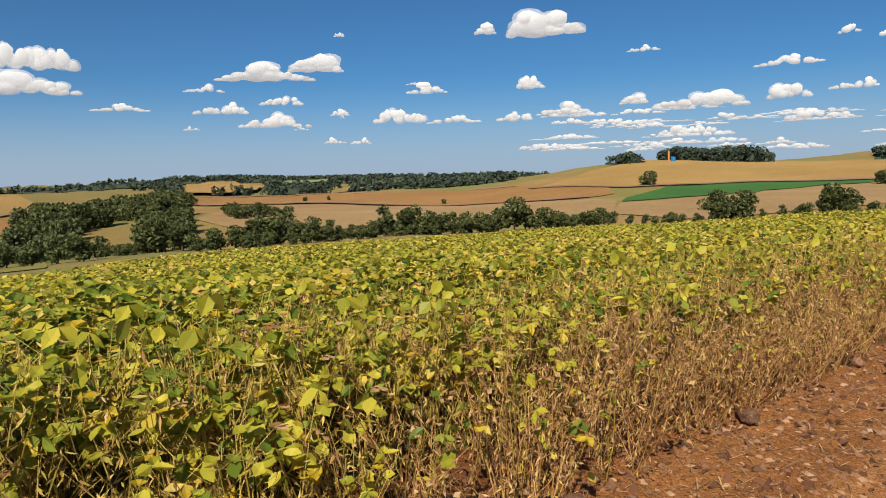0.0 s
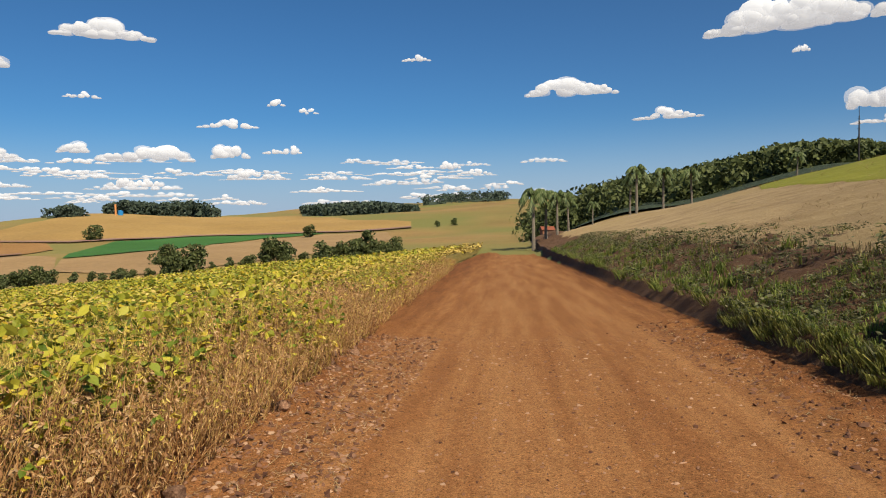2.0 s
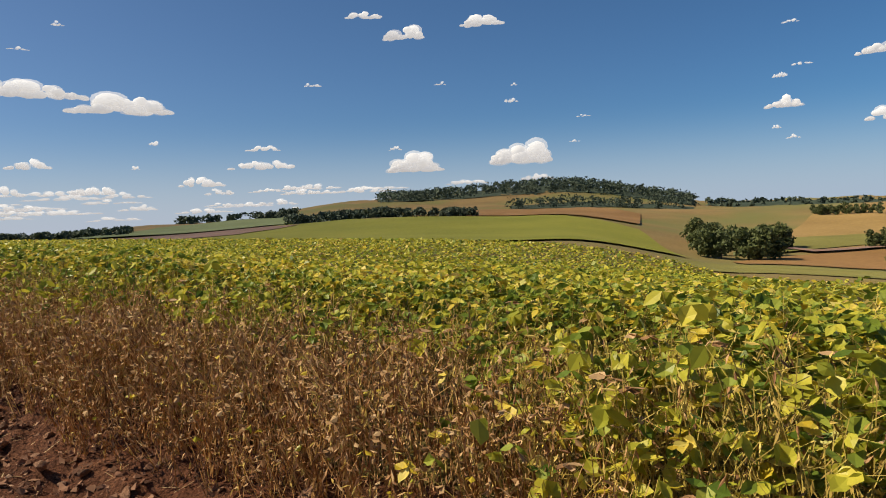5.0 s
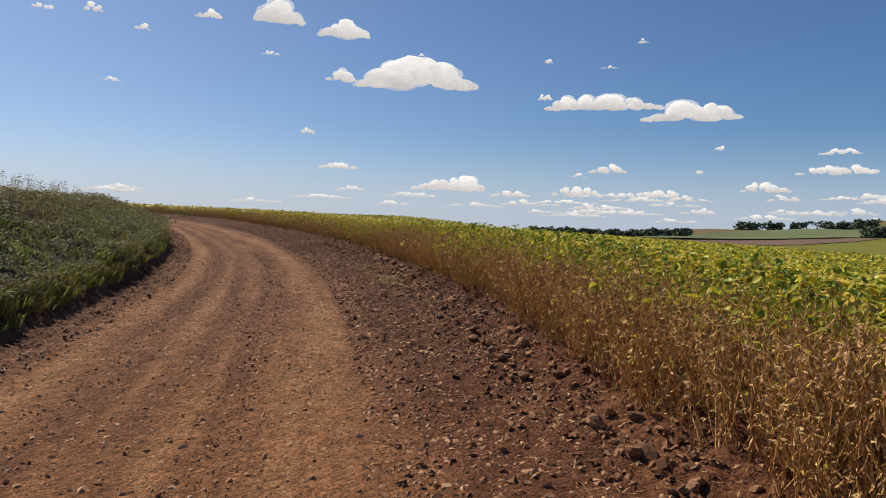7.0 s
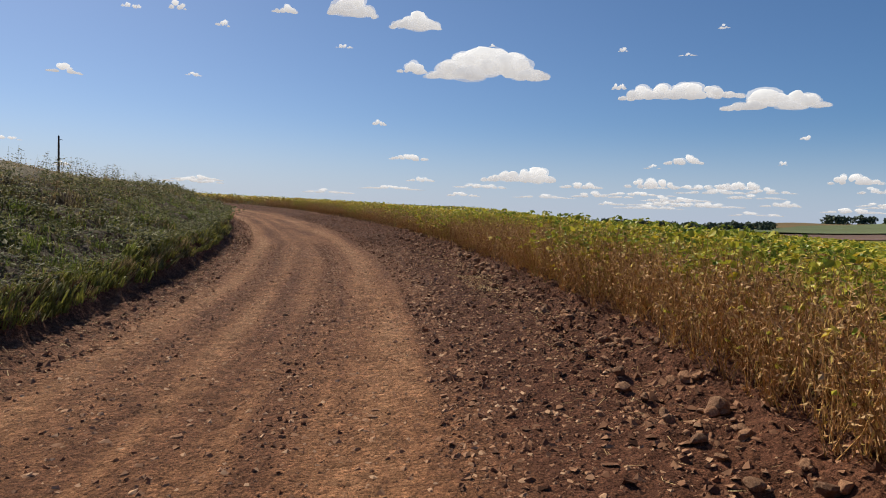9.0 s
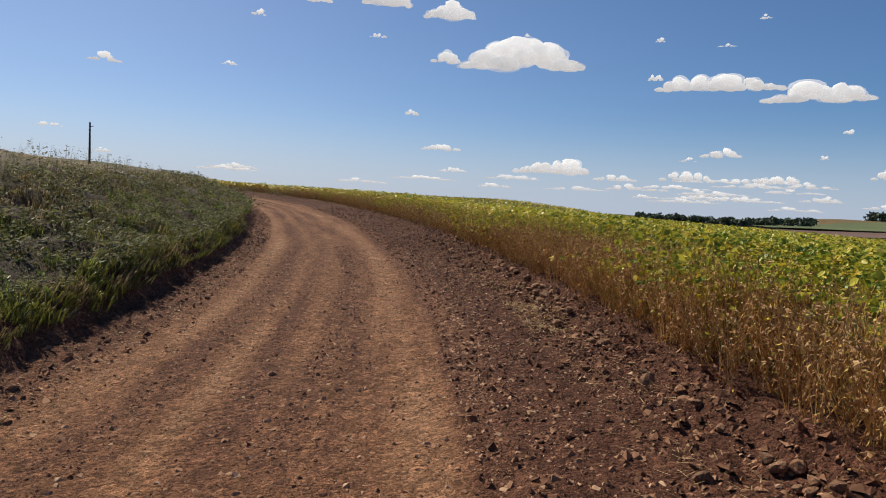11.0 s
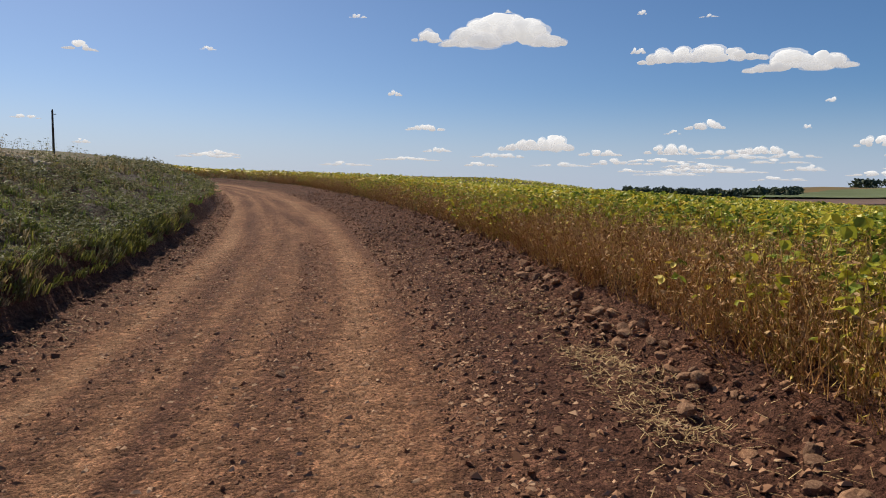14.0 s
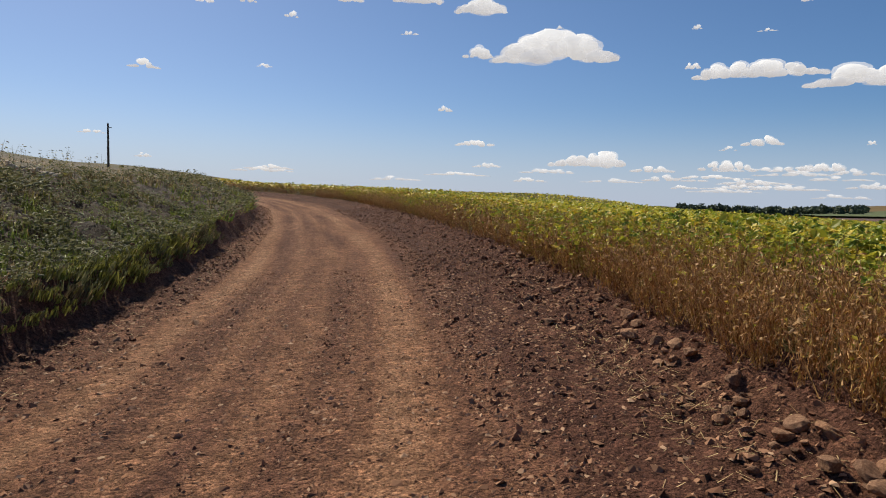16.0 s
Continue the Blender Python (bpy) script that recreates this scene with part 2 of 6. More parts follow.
def road_material():
    """Packed red earth: pale polished wheel tracks, dark loose grit between and beside them."""
    m, n, l, b = material("packed_red_earth", 0.85)
    b.inputs["Diffuse Roughness"].default_value = 0.3
    b.inputs["Specular IOR Level"].default_value = 0.05
    at = n.new("ShaderNodeAttribute")
    at.attribute_name = "across"
    al = n.new("ShaderNodeAttribute")
    al.attribute_name = "along"
    cv = n.new("ShaderNodeCombineXYZ")
    l.new(at.outputs["Fac"], cv.inputs[0])
    l.new(al.outputs["Fac"], cv.inputs[1])
    st = n.new("ShaderNodeMapping")
    st.inputs["Scale"].default_value = (1.0, 0.055, 1.0)
    l.new(cv.outputs[0], st.inputs["Vector"])
    v = coords(n, l)
    streak = noise_node(n, l, st.outputs["Vector"], 2.6, 5, 0.62)
    patch = noise_node(n, l, v, 0.7, 5, 0.6)
    grain = noise_node(n, l, v, 24.0, 8, 0.72)
    fine = noise_node(n, l, v, 120.0, 4, 0.7)
    tr = n.new("ShaderNodeAttribute")
    tr.attribute_name = "track"
    worn = blend(n, l, 0.26, tr.outputs["Fac"], ramp(n, l, streak, [(0.34, (0, 0, 0)), (0.66, (1, 1, 1))]))
    worn = blend(n, l, 0.14, worn, patch)
    worn = blend(n, l, 0.22, worn, ramp(n, l, grain, [(0.30, (0, 0, 0)), (0.70, (1, 1, 1))]))
    # brown ahead, orange behind: backlit and front-lit looks put into the soil colour
    brown = ramp(n, l, worn, [(0.26, (0.130, 0.063, 0.046)), (0.40, (0.21, 0.105, 0.070)), (0.53, (0.34, 0.177, 0.105)), (0.68, (0.47, 0.27, 0.165))])
    orange = ramp(n, l, worn, [(0.26, (0.12, 0.046, 0.020)), (0.40, (0.185, 0.078, 0.032)), (0.53, (0.255, 0.113, 0.043)), (0.68, (0.34, 0.17, 0.07))])
    turn = n.new("ShaderNodeMapRange")
    turn.inputs["From Min"].default_value, turn.inputs["From Max"].default_value = -3.0, 12.0
    l.new(al.outputs["Fac"], turn.inputs["Value"])
    col = blend(n, l, turn.outputs["Result"], orange, brown)
    # dark specks paint the shade of small hollows, pale ones are chips
    pits = ramp(n, l, noise_node(n, l, v, 62.0, 3, 0.6), [(0.36, (0.30, 0.28, 0.27)), (0.46, (1, 1, 1)), (0.58, (1, 1, 1)), (0.68, (1.5, 1.45, 1.4))])
    col = blend(n, l, 0.75, col, pits, "MULTIPLY")
    dust = ramp(n, l, fine, [(0.35, (0.40, 0.40, 0.40)), (0.68, (1.5, 1.45, 1.4))])
    col = blend(n, l, 0.8, col, dust, "MULTIPLY")
    # flakes of packed mud: cells that lie a little higher or lower, with dark gaps
    heights = []
    for size, share in ((6.0, 0.32), (15.0, 0.55), (38.0, 0.65)):
        warp = n.new("ShaderNodeVectorMath")
        warp.operation = "ADD"
        shift = n.new("ShaderNodeTexNoise")
        shift.inputs["Scale"].default_value = size * 0.7
        l.new(v, shift.inputs["Vector"])
        damp = n.new("ShaderNodeVectorMath")
        damp.operation = "SCALE"
        damp.inputs["Scale"].default_value = 1.3 / size
        l.new(shift.outputs["Color"], damp.inputs[0])
        l.new(v, warp.inputs[0])
        l.new(damp.outputs[0], warp.inputs[1])
        cell = n.new("ShaderNodeTexVoronoi")
        cell.inputs["Scale"].default_value = size
        l.new(warp.outputs[0], cell.inputs["Vector"])
        one = n.new("ShaderNodeSeparateColor")
        l.new(cell.outputs["Color"], one.inputs[0])
        tone = ramp(n, l, one.outputs[0], [(0.0, (0.50, 0.49, 0.48)), (0.35, (0.86, 0.85, 0.84)), (0.75, (1.08, 1.07, 1.06)), (1.0, (1.50, 1.46, 1.42))])
        part_of = n.new("ShaderNodeMath")
        part_of.operation = "MULTIPLY_ADD"
        l.new(turn.outputs["Result"], part_of.inputs[0])
        part_of.inputs[1].default_value, part_of.inputs[2].default_value = share * 0.75, share * 0.25
        col = blend(n, l, part_of.outputs[0], col, tone, "MULTIPLY")
        heights.append(blend(n, l, 0.5, one.outputs[0], ramp(n, l, cell.outputs["Distance"], [(0.25, (1, 1, 1)), (0.75, (0, 0, 0))])))
    l.new(col, b.inputs["Base Color"])
    height = blend(n, l, 0.45, blend(n, l, 0.5, *heights[1:]), blend(n, l, 0.4, grain, fine))
    bump(n, l, b, height, 1.0, 0.07)
    firm = n.new("ShaderNodeMapRange")
    firm.inputs["To Min"].default_value, firm.inputs["To Max"].default_value = 0.35, 1.0
    l.new(turn.outputs["Result"], firm.inputs["Value"])
    l.new(firm.outputs["Result"], b.inputs["Normal"].links[0].from_node.inputs["Strength"])
    return m


M_ROAD = road_material()


def stone_material(name, stops):
    m, n, l, b = material(name, 0.85)
    oi = n.new("ShaderNodeObjectInfo")
    v = coords(n, l)
    col = ramp(n, l, noise_node(n, l, v, 9.0, 6, 0.65), stops)
    tint = ramp(n, l, oi.outputs["Random"], [(0.0, (0.65, 0.6, 0.58)), (0.5, (1.0, 0.95, 0.9)), (1.0, (1.35, 1.2, 1.05))])
    l.new(blend(n, l, 1.0, col, tint, "MULTIPLY"), b.inputs["Base Color"])
    bump(n, l, b, noise_node(n, l, v, 45.0, 6, 0.7), 0.6, 0.012)
    return m


M_STONE = stone_material("weathered_basalt_stone", [(0.3, (0.115, 0.062, 0.041)), (0.52, (0.225, 0.130, 0.084)), (0.75, (0.39, 0.262, 0.172))])
M_PALESTONE = stone_material("pale_dry_stone", [(0.3, (0.34, 0.29, 0.22)), (0.52, (0.48, 0.42, 0.33)), (0.75, (0.62, 0.56, 0.46))])
M_CHIP = foliage("brown_stone_chip", (0.19, 0.092, 0.052), (0.31, 0.165, 0.095), (0.45, 0.285, 0.18), 0.0, 0.85)
M_CLOD = foliage("red_clod", (0.085, 0.038, 0.023), (0.165, 0.078, 0.045), (0.29, 0.155, 0.092), 0.0, 0.9)

# ---- the lie of the land ----
# Bearings are degrees to the left of +y (so -90 is +x); each row holds the slope angle at which the
# ground stands over the viewpoint at the distances in RINGS.
EYE_X, EYE_Y, EYE_Z = 0.0, 2.0, 1.6
RINGS = np.array([130.0, 270.0, 480.0, 850.0, 1600.0, 4800.0])
VALLEY = {
    -180: (-2.3, -2.8, -1.6, 0.7, 1.3, 0.3), -165: (-3.4, -3.6, -1.7, 0.2, 0.9, 0.4),
    -148: (-4.6, -4.3, -2.2, 0.7, -0.6, -0.2), -130: (-5.2, -4.7, -2.6, -0.95, -0.15, -0.1),
    -112: (-5.6, -5.2, -2.5, -1.1, 0.2, 0.0), -95: (-6.0, -5.3, -3.0, -0.3, -0.5, 0.1),
    -80: (-5.4, -4.6, -2.6, -0.4, 0.0, 0.2), -65: (-2.8, -1.9, -0.3, 0.3, 2.2, 0.6),
    -50: (-2.2, -1.5, 0.1, 0.6, 1.7, 0.4), -35: (-1.6, -1.1, -0.4, 0.4, 0.2, 0.0),
    -22: (-0.6, -0.8, -0.6, -0.3, -0.1, -0.1), -5: (0.7, 0.2, 0.0, -0.1, -0.1, -0.1),
}
HILLSIDE = {
    12: (1.2, 0.8, 0.5, 0.2, 0.0, 0.0), 25: (2.25, 1.5, 0.8, 0.4, 0.1, 0.0), 40: (3.9, 2.8, 1.5, 0.7, 0.3, 0.0),
    75: (5.0, 4.0, 2.0, 1.0, 0.5, 0.0), 115: (6.0, 4.5, 2.5, 1.2, 0.5, 0.0), 140: (6.2, 4.8, 2.5, 1.5, 0.6, 0.0),
    155: (2.4, 3.2, 3.2, 2.0, 1.0, 0.2), 168: (-0.2, 0.8, 1.8, 1.8, 1.2, 0.3),
}


def smooth(a, b, x):
    t = np.clip((np.asarray(x, float) - a) / (b - a), 0, 1)
    return t * t * (3 - 2 * t)


def road_x(y):
    """The road's middle line: straight, then bending to the left on a wide arc."""
    s = np.clip(np.asarray(y, float) - 12, 0, None)
    return -0.55 - 0.0047 * np.minimum(s, 75) ** 2 - 0.705 * np.clip(s - 75, 0, None) - 0.00012 * np.clip(-60 - np.asarray(y, float), 0, 200) ** 2 - 0.62 * smooth(10, 34, y) + 0.45 * smooth(40, 55, y)


def road_z(y):
    y = np.asarray(y, float)
    up = 0.027 * np.clip(y, 0, 85) - 0.004 * np.clip(y - 85, 0, 400)
    down = 0.038 * np.clip(y, -85, 0) - 0.00045 * np.clip(-85 - y, 0, 90) ** 2 - 0.081 * np.clip(-175 - y, 0, 400)
    return up + down


def road_u(x, y):
    """Sideways distance from the road's middle, positive on the field's side."""
    s = np.clip(np.asarray(y, float) - 12, 0, 75)
    return (x - road_x(y)) / np.sqrt(1 + (0.0094 * s) ** 2)


def road_left(y):
    return 2.55 + 0.45 * smooth(8, -5, y)


def road_right(y):
    return 2.45 + 0.028 * np.clip(-np.asarray(y, float), 0, 45)


def wave(x, y, size, seed=0.0):
    """Gentle unevenness between -1 and 1."""
    a = np.sin(x / size + seed) * np.cos(y / size * 0.9 + 1.3 * seed) + 0.6 * np.sin((x + 0.7 * y) / size * 1.9 + 2.1 * seed)
    b = 0.4 * np.sin((1.3 * x - y) / size * 3.7 + 0.7 * seed) + 0.25 * np.cos((0.5 * x + 1.9 * y) / size * 6.1 + seed)
    return (a + b) / 2.0


def speckle(x, y, size, seed=0.0):
    """Lumpy unevenness between 0 and 1 without any repeat."""
    gx, gy = np.asarray(x, float) / size, np.asarray(y, float) / size
    i, j = np.floor(gx), np.floor(gy)
    a, b = gx - i, gy - j
    a, b = a * a * (3 - 2 * a), b * b * (3 - 2 * b)

    def lot(p, q):
        k = np.sin(p * 127.1 + q * 311.7 + seed * 74.7) * 43758.5453
        return k - np.floor(k)

    return (lot(i, j) * (1 - a) + lot(i + 1, j) * a) * (1 - b) + (lot(i, j + 1) * (1 - a) + lot(i + 1, j + 1) * a) * b


def near_height(x, y):
    u, z = road_u(x, y), road_z(y)
    wl, wr = road_left(y), road_right(y)
    # the field falls away to the valley
    fall = 0.0685 - 0.0332 * smooth(0.5, 20, y)
    f = np.clip(u - wr, 0, None)
    bow = 0.00018 + 0.00086 * np.exp(-(((y - 5.5) / 17.3) ** 2))
    right = 0.12 * smooth(0, 0.7, f) - fall * np.clip(f - 0.6, 0, None) - bow * f ** 2
    # the cut bank and the slope above it
    b = np.clip(-u - wl, 0, None)
    rise = 0.082 + 0.165 * smooth(45, -25, y)
    high = 0.35 + 0.10 * wave(x, y, 3.1, 2.0) + 0.20 * smooth(13.0, 17.0, y) + 0.010 * np.clip(-12 - y, 0, 90)
    bank = high * smooth(0.05, 0.55, b) + 0.86 * smooth(0.3, 3.2, b) + rise * np.clip(b - 2.5, 0, None)
    rough = 0.12 * wave(x, y, 0.75, 5.0) * smooth(0.3, 0.8, b) * smooth(9, 4, b)
    # the road tilts gently down towards the bank
    tilt = 0.036 * np.clip(u, -2.6, 2.7) * smooth(3, 10, y) * smooth(14, 3, f) * smooth(6, 1, b)
    return z + right + bank + rough + tilt


def far_height(x, y):
    dx, dy = x - EYE_X, y - EYE_Y
    r = np.hypot(dx, dy) + 1e-6
    yaw = np.degrees(np.arctan2(-dx, dy))
    table = {**VALLEY, **HILLSIDE}
    keys = sorted(table)
    rows = np.array([table[k] for k in keys])
    keys = np.array(keys + [keys[0] + 360.0])
    rows = np.vstack([rows, rows[:1]])
    i = np.clip(np.searchsorted(keys, yaw, side="right") - 1, 0, len(keys) - 2)
    t = (yaw - keys[i]) / (keys[i + 1] - keys[i])
    t = t * t * (3 - 2 * t)
    ring = np.clip(np.interp(np.log(r), np.log(RINGS), np.arange(len(RINGS))), 0, len(RINGS) - 1.001)
    j = ring.astype(int)
    v = ring - j
    v = v * v * (3 - 2 * v)
    low = rows[i, j] * (1 - v) + rows[i, j + 1] * v
    high = rows[i + 1, j] * (1 - v) + rows[i + 1, j + 1] * v
    angle = low * (1 - t) + high * t
    return EYE_Z + r * np.tan(np.radians(angle)) + 0.0035 * r * wave(x, y, 95.0, 1.0) * smooth(150, 400, r)


def ground_height(x, y):
    x, y = np.asarray(x, float), np.asarray(y, float)
    k = smooth(70, 135, np.hypot(x - EYE_X, y - EYE_Y))
    return near_height(x, y) * (1 - k) + far_height(x, y) * k
# ---- ground, road and bank ----
def sheet(name, verts, faces, mat, smooth_shade=True, uvals=None):
    """One mesh object from arrays of places and of quads or triangles."""
    me = bpy.data.meshes.new(name)
    verts, faces = np.asarray(verts, np.float32), np.asarray(faces, np.int32)
    k = faces.shape[1]
    me.vertices.add(len(verts))
    me.vertices.foreach_set("co", verts.ravel())
    me.loops.add(faces.size)
    me.loops.foreach_set("vertex_index", faces.ravel())
    me.polygons.add(len(faces))
    me.polygons.foreach_set("loop_start", np.arange(0, faces.size, k, dtype=np.int32))
    me.polygons.foreach_set("loop_total", np.full(len(faces), k, np.int32))
    me.update(calc_edges=True)
    me.polygons.foreach_set("use_smooth", np.full(len(faces), smooth_shade))
    for key, vals in (uvals or {}).items():
        a = me.attributes.new(key, "FLOAT", "POINT")
        a.data.foreach_set("value", np.asarray(vals, np.float32).ravel())
    me.materials.append(mat)
    me.validate()
    return new(name, me)


def grid_faces(n, m, closed=False):
    """Quads over an n by m grid of points; closed joins the last column to the first."""
    i, j = np.meshgrid(np.arange(n - 1), np.arange(m if closed else m - 1), indexing="ij")
    j2 = (j + 1) % m
    return np.stack([i * m + j, (i + 1) * m + j, (i + 1) * m + j2, i * m + j2], -1).reshape(-1, 4)


def build_ground():
    radii = np.concatenate([[0.05], np.geomspace(0.5, 4850, 250)])
    az = np.radians(np.linspace(0, 360, 480, endpoint=False))
    r, a = np.meshgrid(radii, az, indexing="ij")
    x, y = EYE_X - r * np.sin(a), EYE_Y + r * np.cos(a)
    z = ground_height(x, y)
    u = road_u(x, y)
    inside = smooth(0.0, 0.25, u + road_left(y) + 4.2) * smooth(0.0, 0.25, road_right(y) + 0.6 - u)
    z = z - 0.25 * inside * (np.hypot(x, y) < 120)
    ob = sheet("ground", np.stack([x, y, z], -1).reshape(-1, 3), grid_faces(len(radii), len(az), True)[:, ::-1], M_LAND)
    ob.data.materials.append(M_SOIL)
    return ob


ground = tagged(build_ground(), "rolling farmland with straw stubble and pasture", "ground", kind="structure")


def bearing(yaw, r):
    return EYE_X - r * math.sin(radians(yaw)), EYE_Y + r * math.cos(radians(yaw))


def field_patch(name, label, mat, outline, lift=0.5):
    """A field that lies on the ground, from its outline in bearings and distances."""
    bm = bmesh.new()
    bm.faces.new([bm.verts.new((*bearing(*p), 0)) for p in outline])
    for _ in range(5):
        bmesh.ops.triangulate(bm, faces=bm.faces[:])
        long = [e for e in bm.edges if e.calc_length() > 0.045 * (e.verts[0].co.length + 40)]
        if not long:
            break
        bmesh.ops.subdivide_edges(bm, edges=long, cuts=1)
    bmesh.ops.triangulate(bm, faces=bm.faces[:])
    bmesh.ops.recalc_face_normals(bm, faces=bm.faces[:])
    for v in bm.verts:
        v.co.z = float(ground_height(v.co.x, v.co.y)) + lift
    me = bpy.data.meshes.new(name)
    bm.to_mesh(me)
    bm.free()
    me.materials.append(mat)
    return tagged(new(name, me), label, "field", kind="structure")


field_patch("field", "harvested golden stubble field on a broad hilltop", M_GOLD, [(-138, 640), (-144.6, 767), (-147, 840), (-150, 900), (-154, 950), (-158, 930), (-163, 830), (-167, 720), (-172, 660), (-172, 600), (-167, 598), (-160, 600), (-154.5, 592), (-149, 580), (-146, 580), (-142, 600)])
field_patch("field", "bright green young crop on the valley slope", M_GREEN, [(-145.6, 412), (-146.4, 500), (-149, 574), (-154, 590), (-160, 596), (-165, 590), (-160, 562), (-156, 528), (-153.5, 455), (-149, 427)])
field_patch("field", "pale fallow field beside the green crop", M_PINK, [(-144.8, 345), (-145.5, 405), (-149, 420), (-153.5, 448), (-156, 522), (-160, 556), (-165, 582), (-170, 570), (-171, 450), (-164, 350), (-152, 300)], 0.4)
field_patch("field", "orange-brown stubble field on the far slope", M_BROWN, [(-110, 800), (-116, 800), (-120.5, 785), (-130, 725), (-136.6, 690), (-141, 640), (-144.5, 590), (-145, 530), (-143, 500), (-132.6, 515), (-123, 590), (-116, 620), (-110.5, 640)])
field_patch("field", "pale straw stubble field above the valley trees", M_PINK, [(-111, 420), (-113, 560), (-116, 610), (-123, 580), (-132.6, 505), (-143, 490), (-145.2, 420), (-145, 350), (-138, 330), (-128, 300), (-117, 330)], 0.35)
field_patch("field", "golden field on the distant ridge", M_GOLD, [(-110.3, 930), (-110.3, 1270), (-112, 1330), (-114, 1330), (-116.2, 1060), (-115, 880), (-112.5, 880)], 4.5)
field_patch("field", "pale stubble strip between the ridge woods", M_PINK, [(-121.6, 840), (-124.4, 1150), (-127.2, 1300), (-126.6, 1080), (-124, 870)], 4.5)
field_patch("field", "pale green clearing on the wooded ridge", M_PALEGREEN, [(-116.8, 1230), (-118.5, 1350), (-121.4, 1300), (-120.4, 1120), (-118.5, 1180)], 4.5)
# dark patches that paint the shade beneath the ridge trees
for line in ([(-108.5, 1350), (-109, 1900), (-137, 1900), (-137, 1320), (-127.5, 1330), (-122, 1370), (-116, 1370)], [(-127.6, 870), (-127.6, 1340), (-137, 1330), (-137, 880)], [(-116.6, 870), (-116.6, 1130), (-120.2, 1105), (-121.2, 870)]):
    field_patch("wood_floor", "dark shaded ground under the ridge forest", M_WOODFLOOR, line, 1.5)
field_patch("field", "rolling golden stubble field across the valley", M_GOLD, [(-79, 380), (-83, 567), (-84.3, 713), (-87, 820), (-92, 1050), (-95, 1080), (-98.6, 850), (-100, 690), (-99, 622), (-95, 562), (-91, 408), (-84.6, 356)])
field_patch("field", "small green field in the valley", M_OLIVE, [(-79, 335), (-82.4, 420), (-84.2, 500), (-87.5, 530), (-90, 472), (-88.5, 408), (-84.2, 366), (-81, 331)], 0.9)
field_patch("field", "brown stubble strip in the valley", M_BROWN, [(-79, 290), (-81.7, 320), (-84.6, 350), (-91, 402), (-95, 556), (-100, 616), (-101, 340), (-95, 270), (-87, 230), (-80, 240)], 0.35)
field_patch("field", "olive pasture below the soybean field", M_OLIVE, [(-74, 150), (-74, 215), (-80, 225), (-87, 215), (-95, 195), (-101, 180), (-101, 150), (-92, 145), (-82, 145)], 0.2)
field_patch("field", "yellow-green crop on the neighbouring slope", M_MEADOW, [(-34, 330), (-35.2, 393), (-40, 456), (-44, 520), (-50.4, 440), (-55, 470), (-60, 460), (-66, 440), (-72, 400), (-76, 260), (-66, 190), (-52, 180), (-40, 230)], 0.6)
field_patch("field", "brown fallow field on the far slope", M_BROWN, [(-53, 455), (-57, 700), (-60, 900), (-66, 900), (-72, 700), (-72, 460), (-66, 445), (-60, 465), (-55, 475)], 1.0)
field_patch("field", "strip of bare purple-brown soil", M_PURPLE, [(-27, 424), (-33, 440), (-40, 452), (-44, 440), (-39, 360), (-33, 335), (-27, 340)], 0.9)
field_patch("field", "pale green field on a low far hill", M_PALEGREEN, [(-27, 560), (-30, 640), (-33, 720), (-38, 780), (-43, 860), (-46, 700), (-44, 530), (-40, 468), (-33.5, 455), (-28, 470)], 1.2)

for line in (((-110.8, 640), (-116, 622), (-123, 588), (-132.6, 512), (-143, 497)), ((-111, 800), (-120.5, 786), (-130, 726), (-137, 690)), ((-79, 392), (-84.6, 357), (-91, 409), (-95, 563), (-99, 622)), ((-138, 640), (-146, 582), (-154.5, 594), (-167, 600), (-172, 603))):
    field_patch("field_margin", "dark unploughed margin between two fields", M_PURPLE, [(a, r + 5) for a, r in line] + [(a, r - 5) for a, r in line[::-1]], 1.3)

# ---- road and bank ----
def along_road(y, u):
    """Places on the ground from distance along the road and sideways offset."""
    s = np.clip(y - 12, 0, 75) * 0.0094
    c = 1 / np.sqrt(1 + s ** 2)
    return road_x(y) + u * c, y + u * c * s


def tracks(u, y):
    """How worn the road is: pale wheel tracks among loose grit."""
    w = 0.30 + 0.07 * wave(u * 1.4, y * 0.22, 0.32, 5.0)
    drift = 0.12 * np.sin(y / 9.0) + 0.05 * np.sin(y / 3.1)
    for c, half, k in ((-1.80, 0.30, 0.34), (-0.98, 0.16, 0.26), (-0.42, 0.18, 0.22), (0.46, 0.40, 0.34)):
        w = w + k * (1 - 0.75 * smooth(3, -3, y)) * np.exp(-(((u - c - drift) / half) ** 2))
    w = w + 0.36 * smooth(3, -3, y) * np.exp(-(((u + 0.15) / 2.75) ** 6)) - 0.10 * smooth(3, -3, y) * np.exp(-(((u + 0.95) / 0.2) ** 2))
    return np.clip(w - (0.30 * smooth(1.05, 1.6, u) + 0.20 * smooth(-2.15, -2.6, u)) * smooth(-3, 3, y), 0, 1)


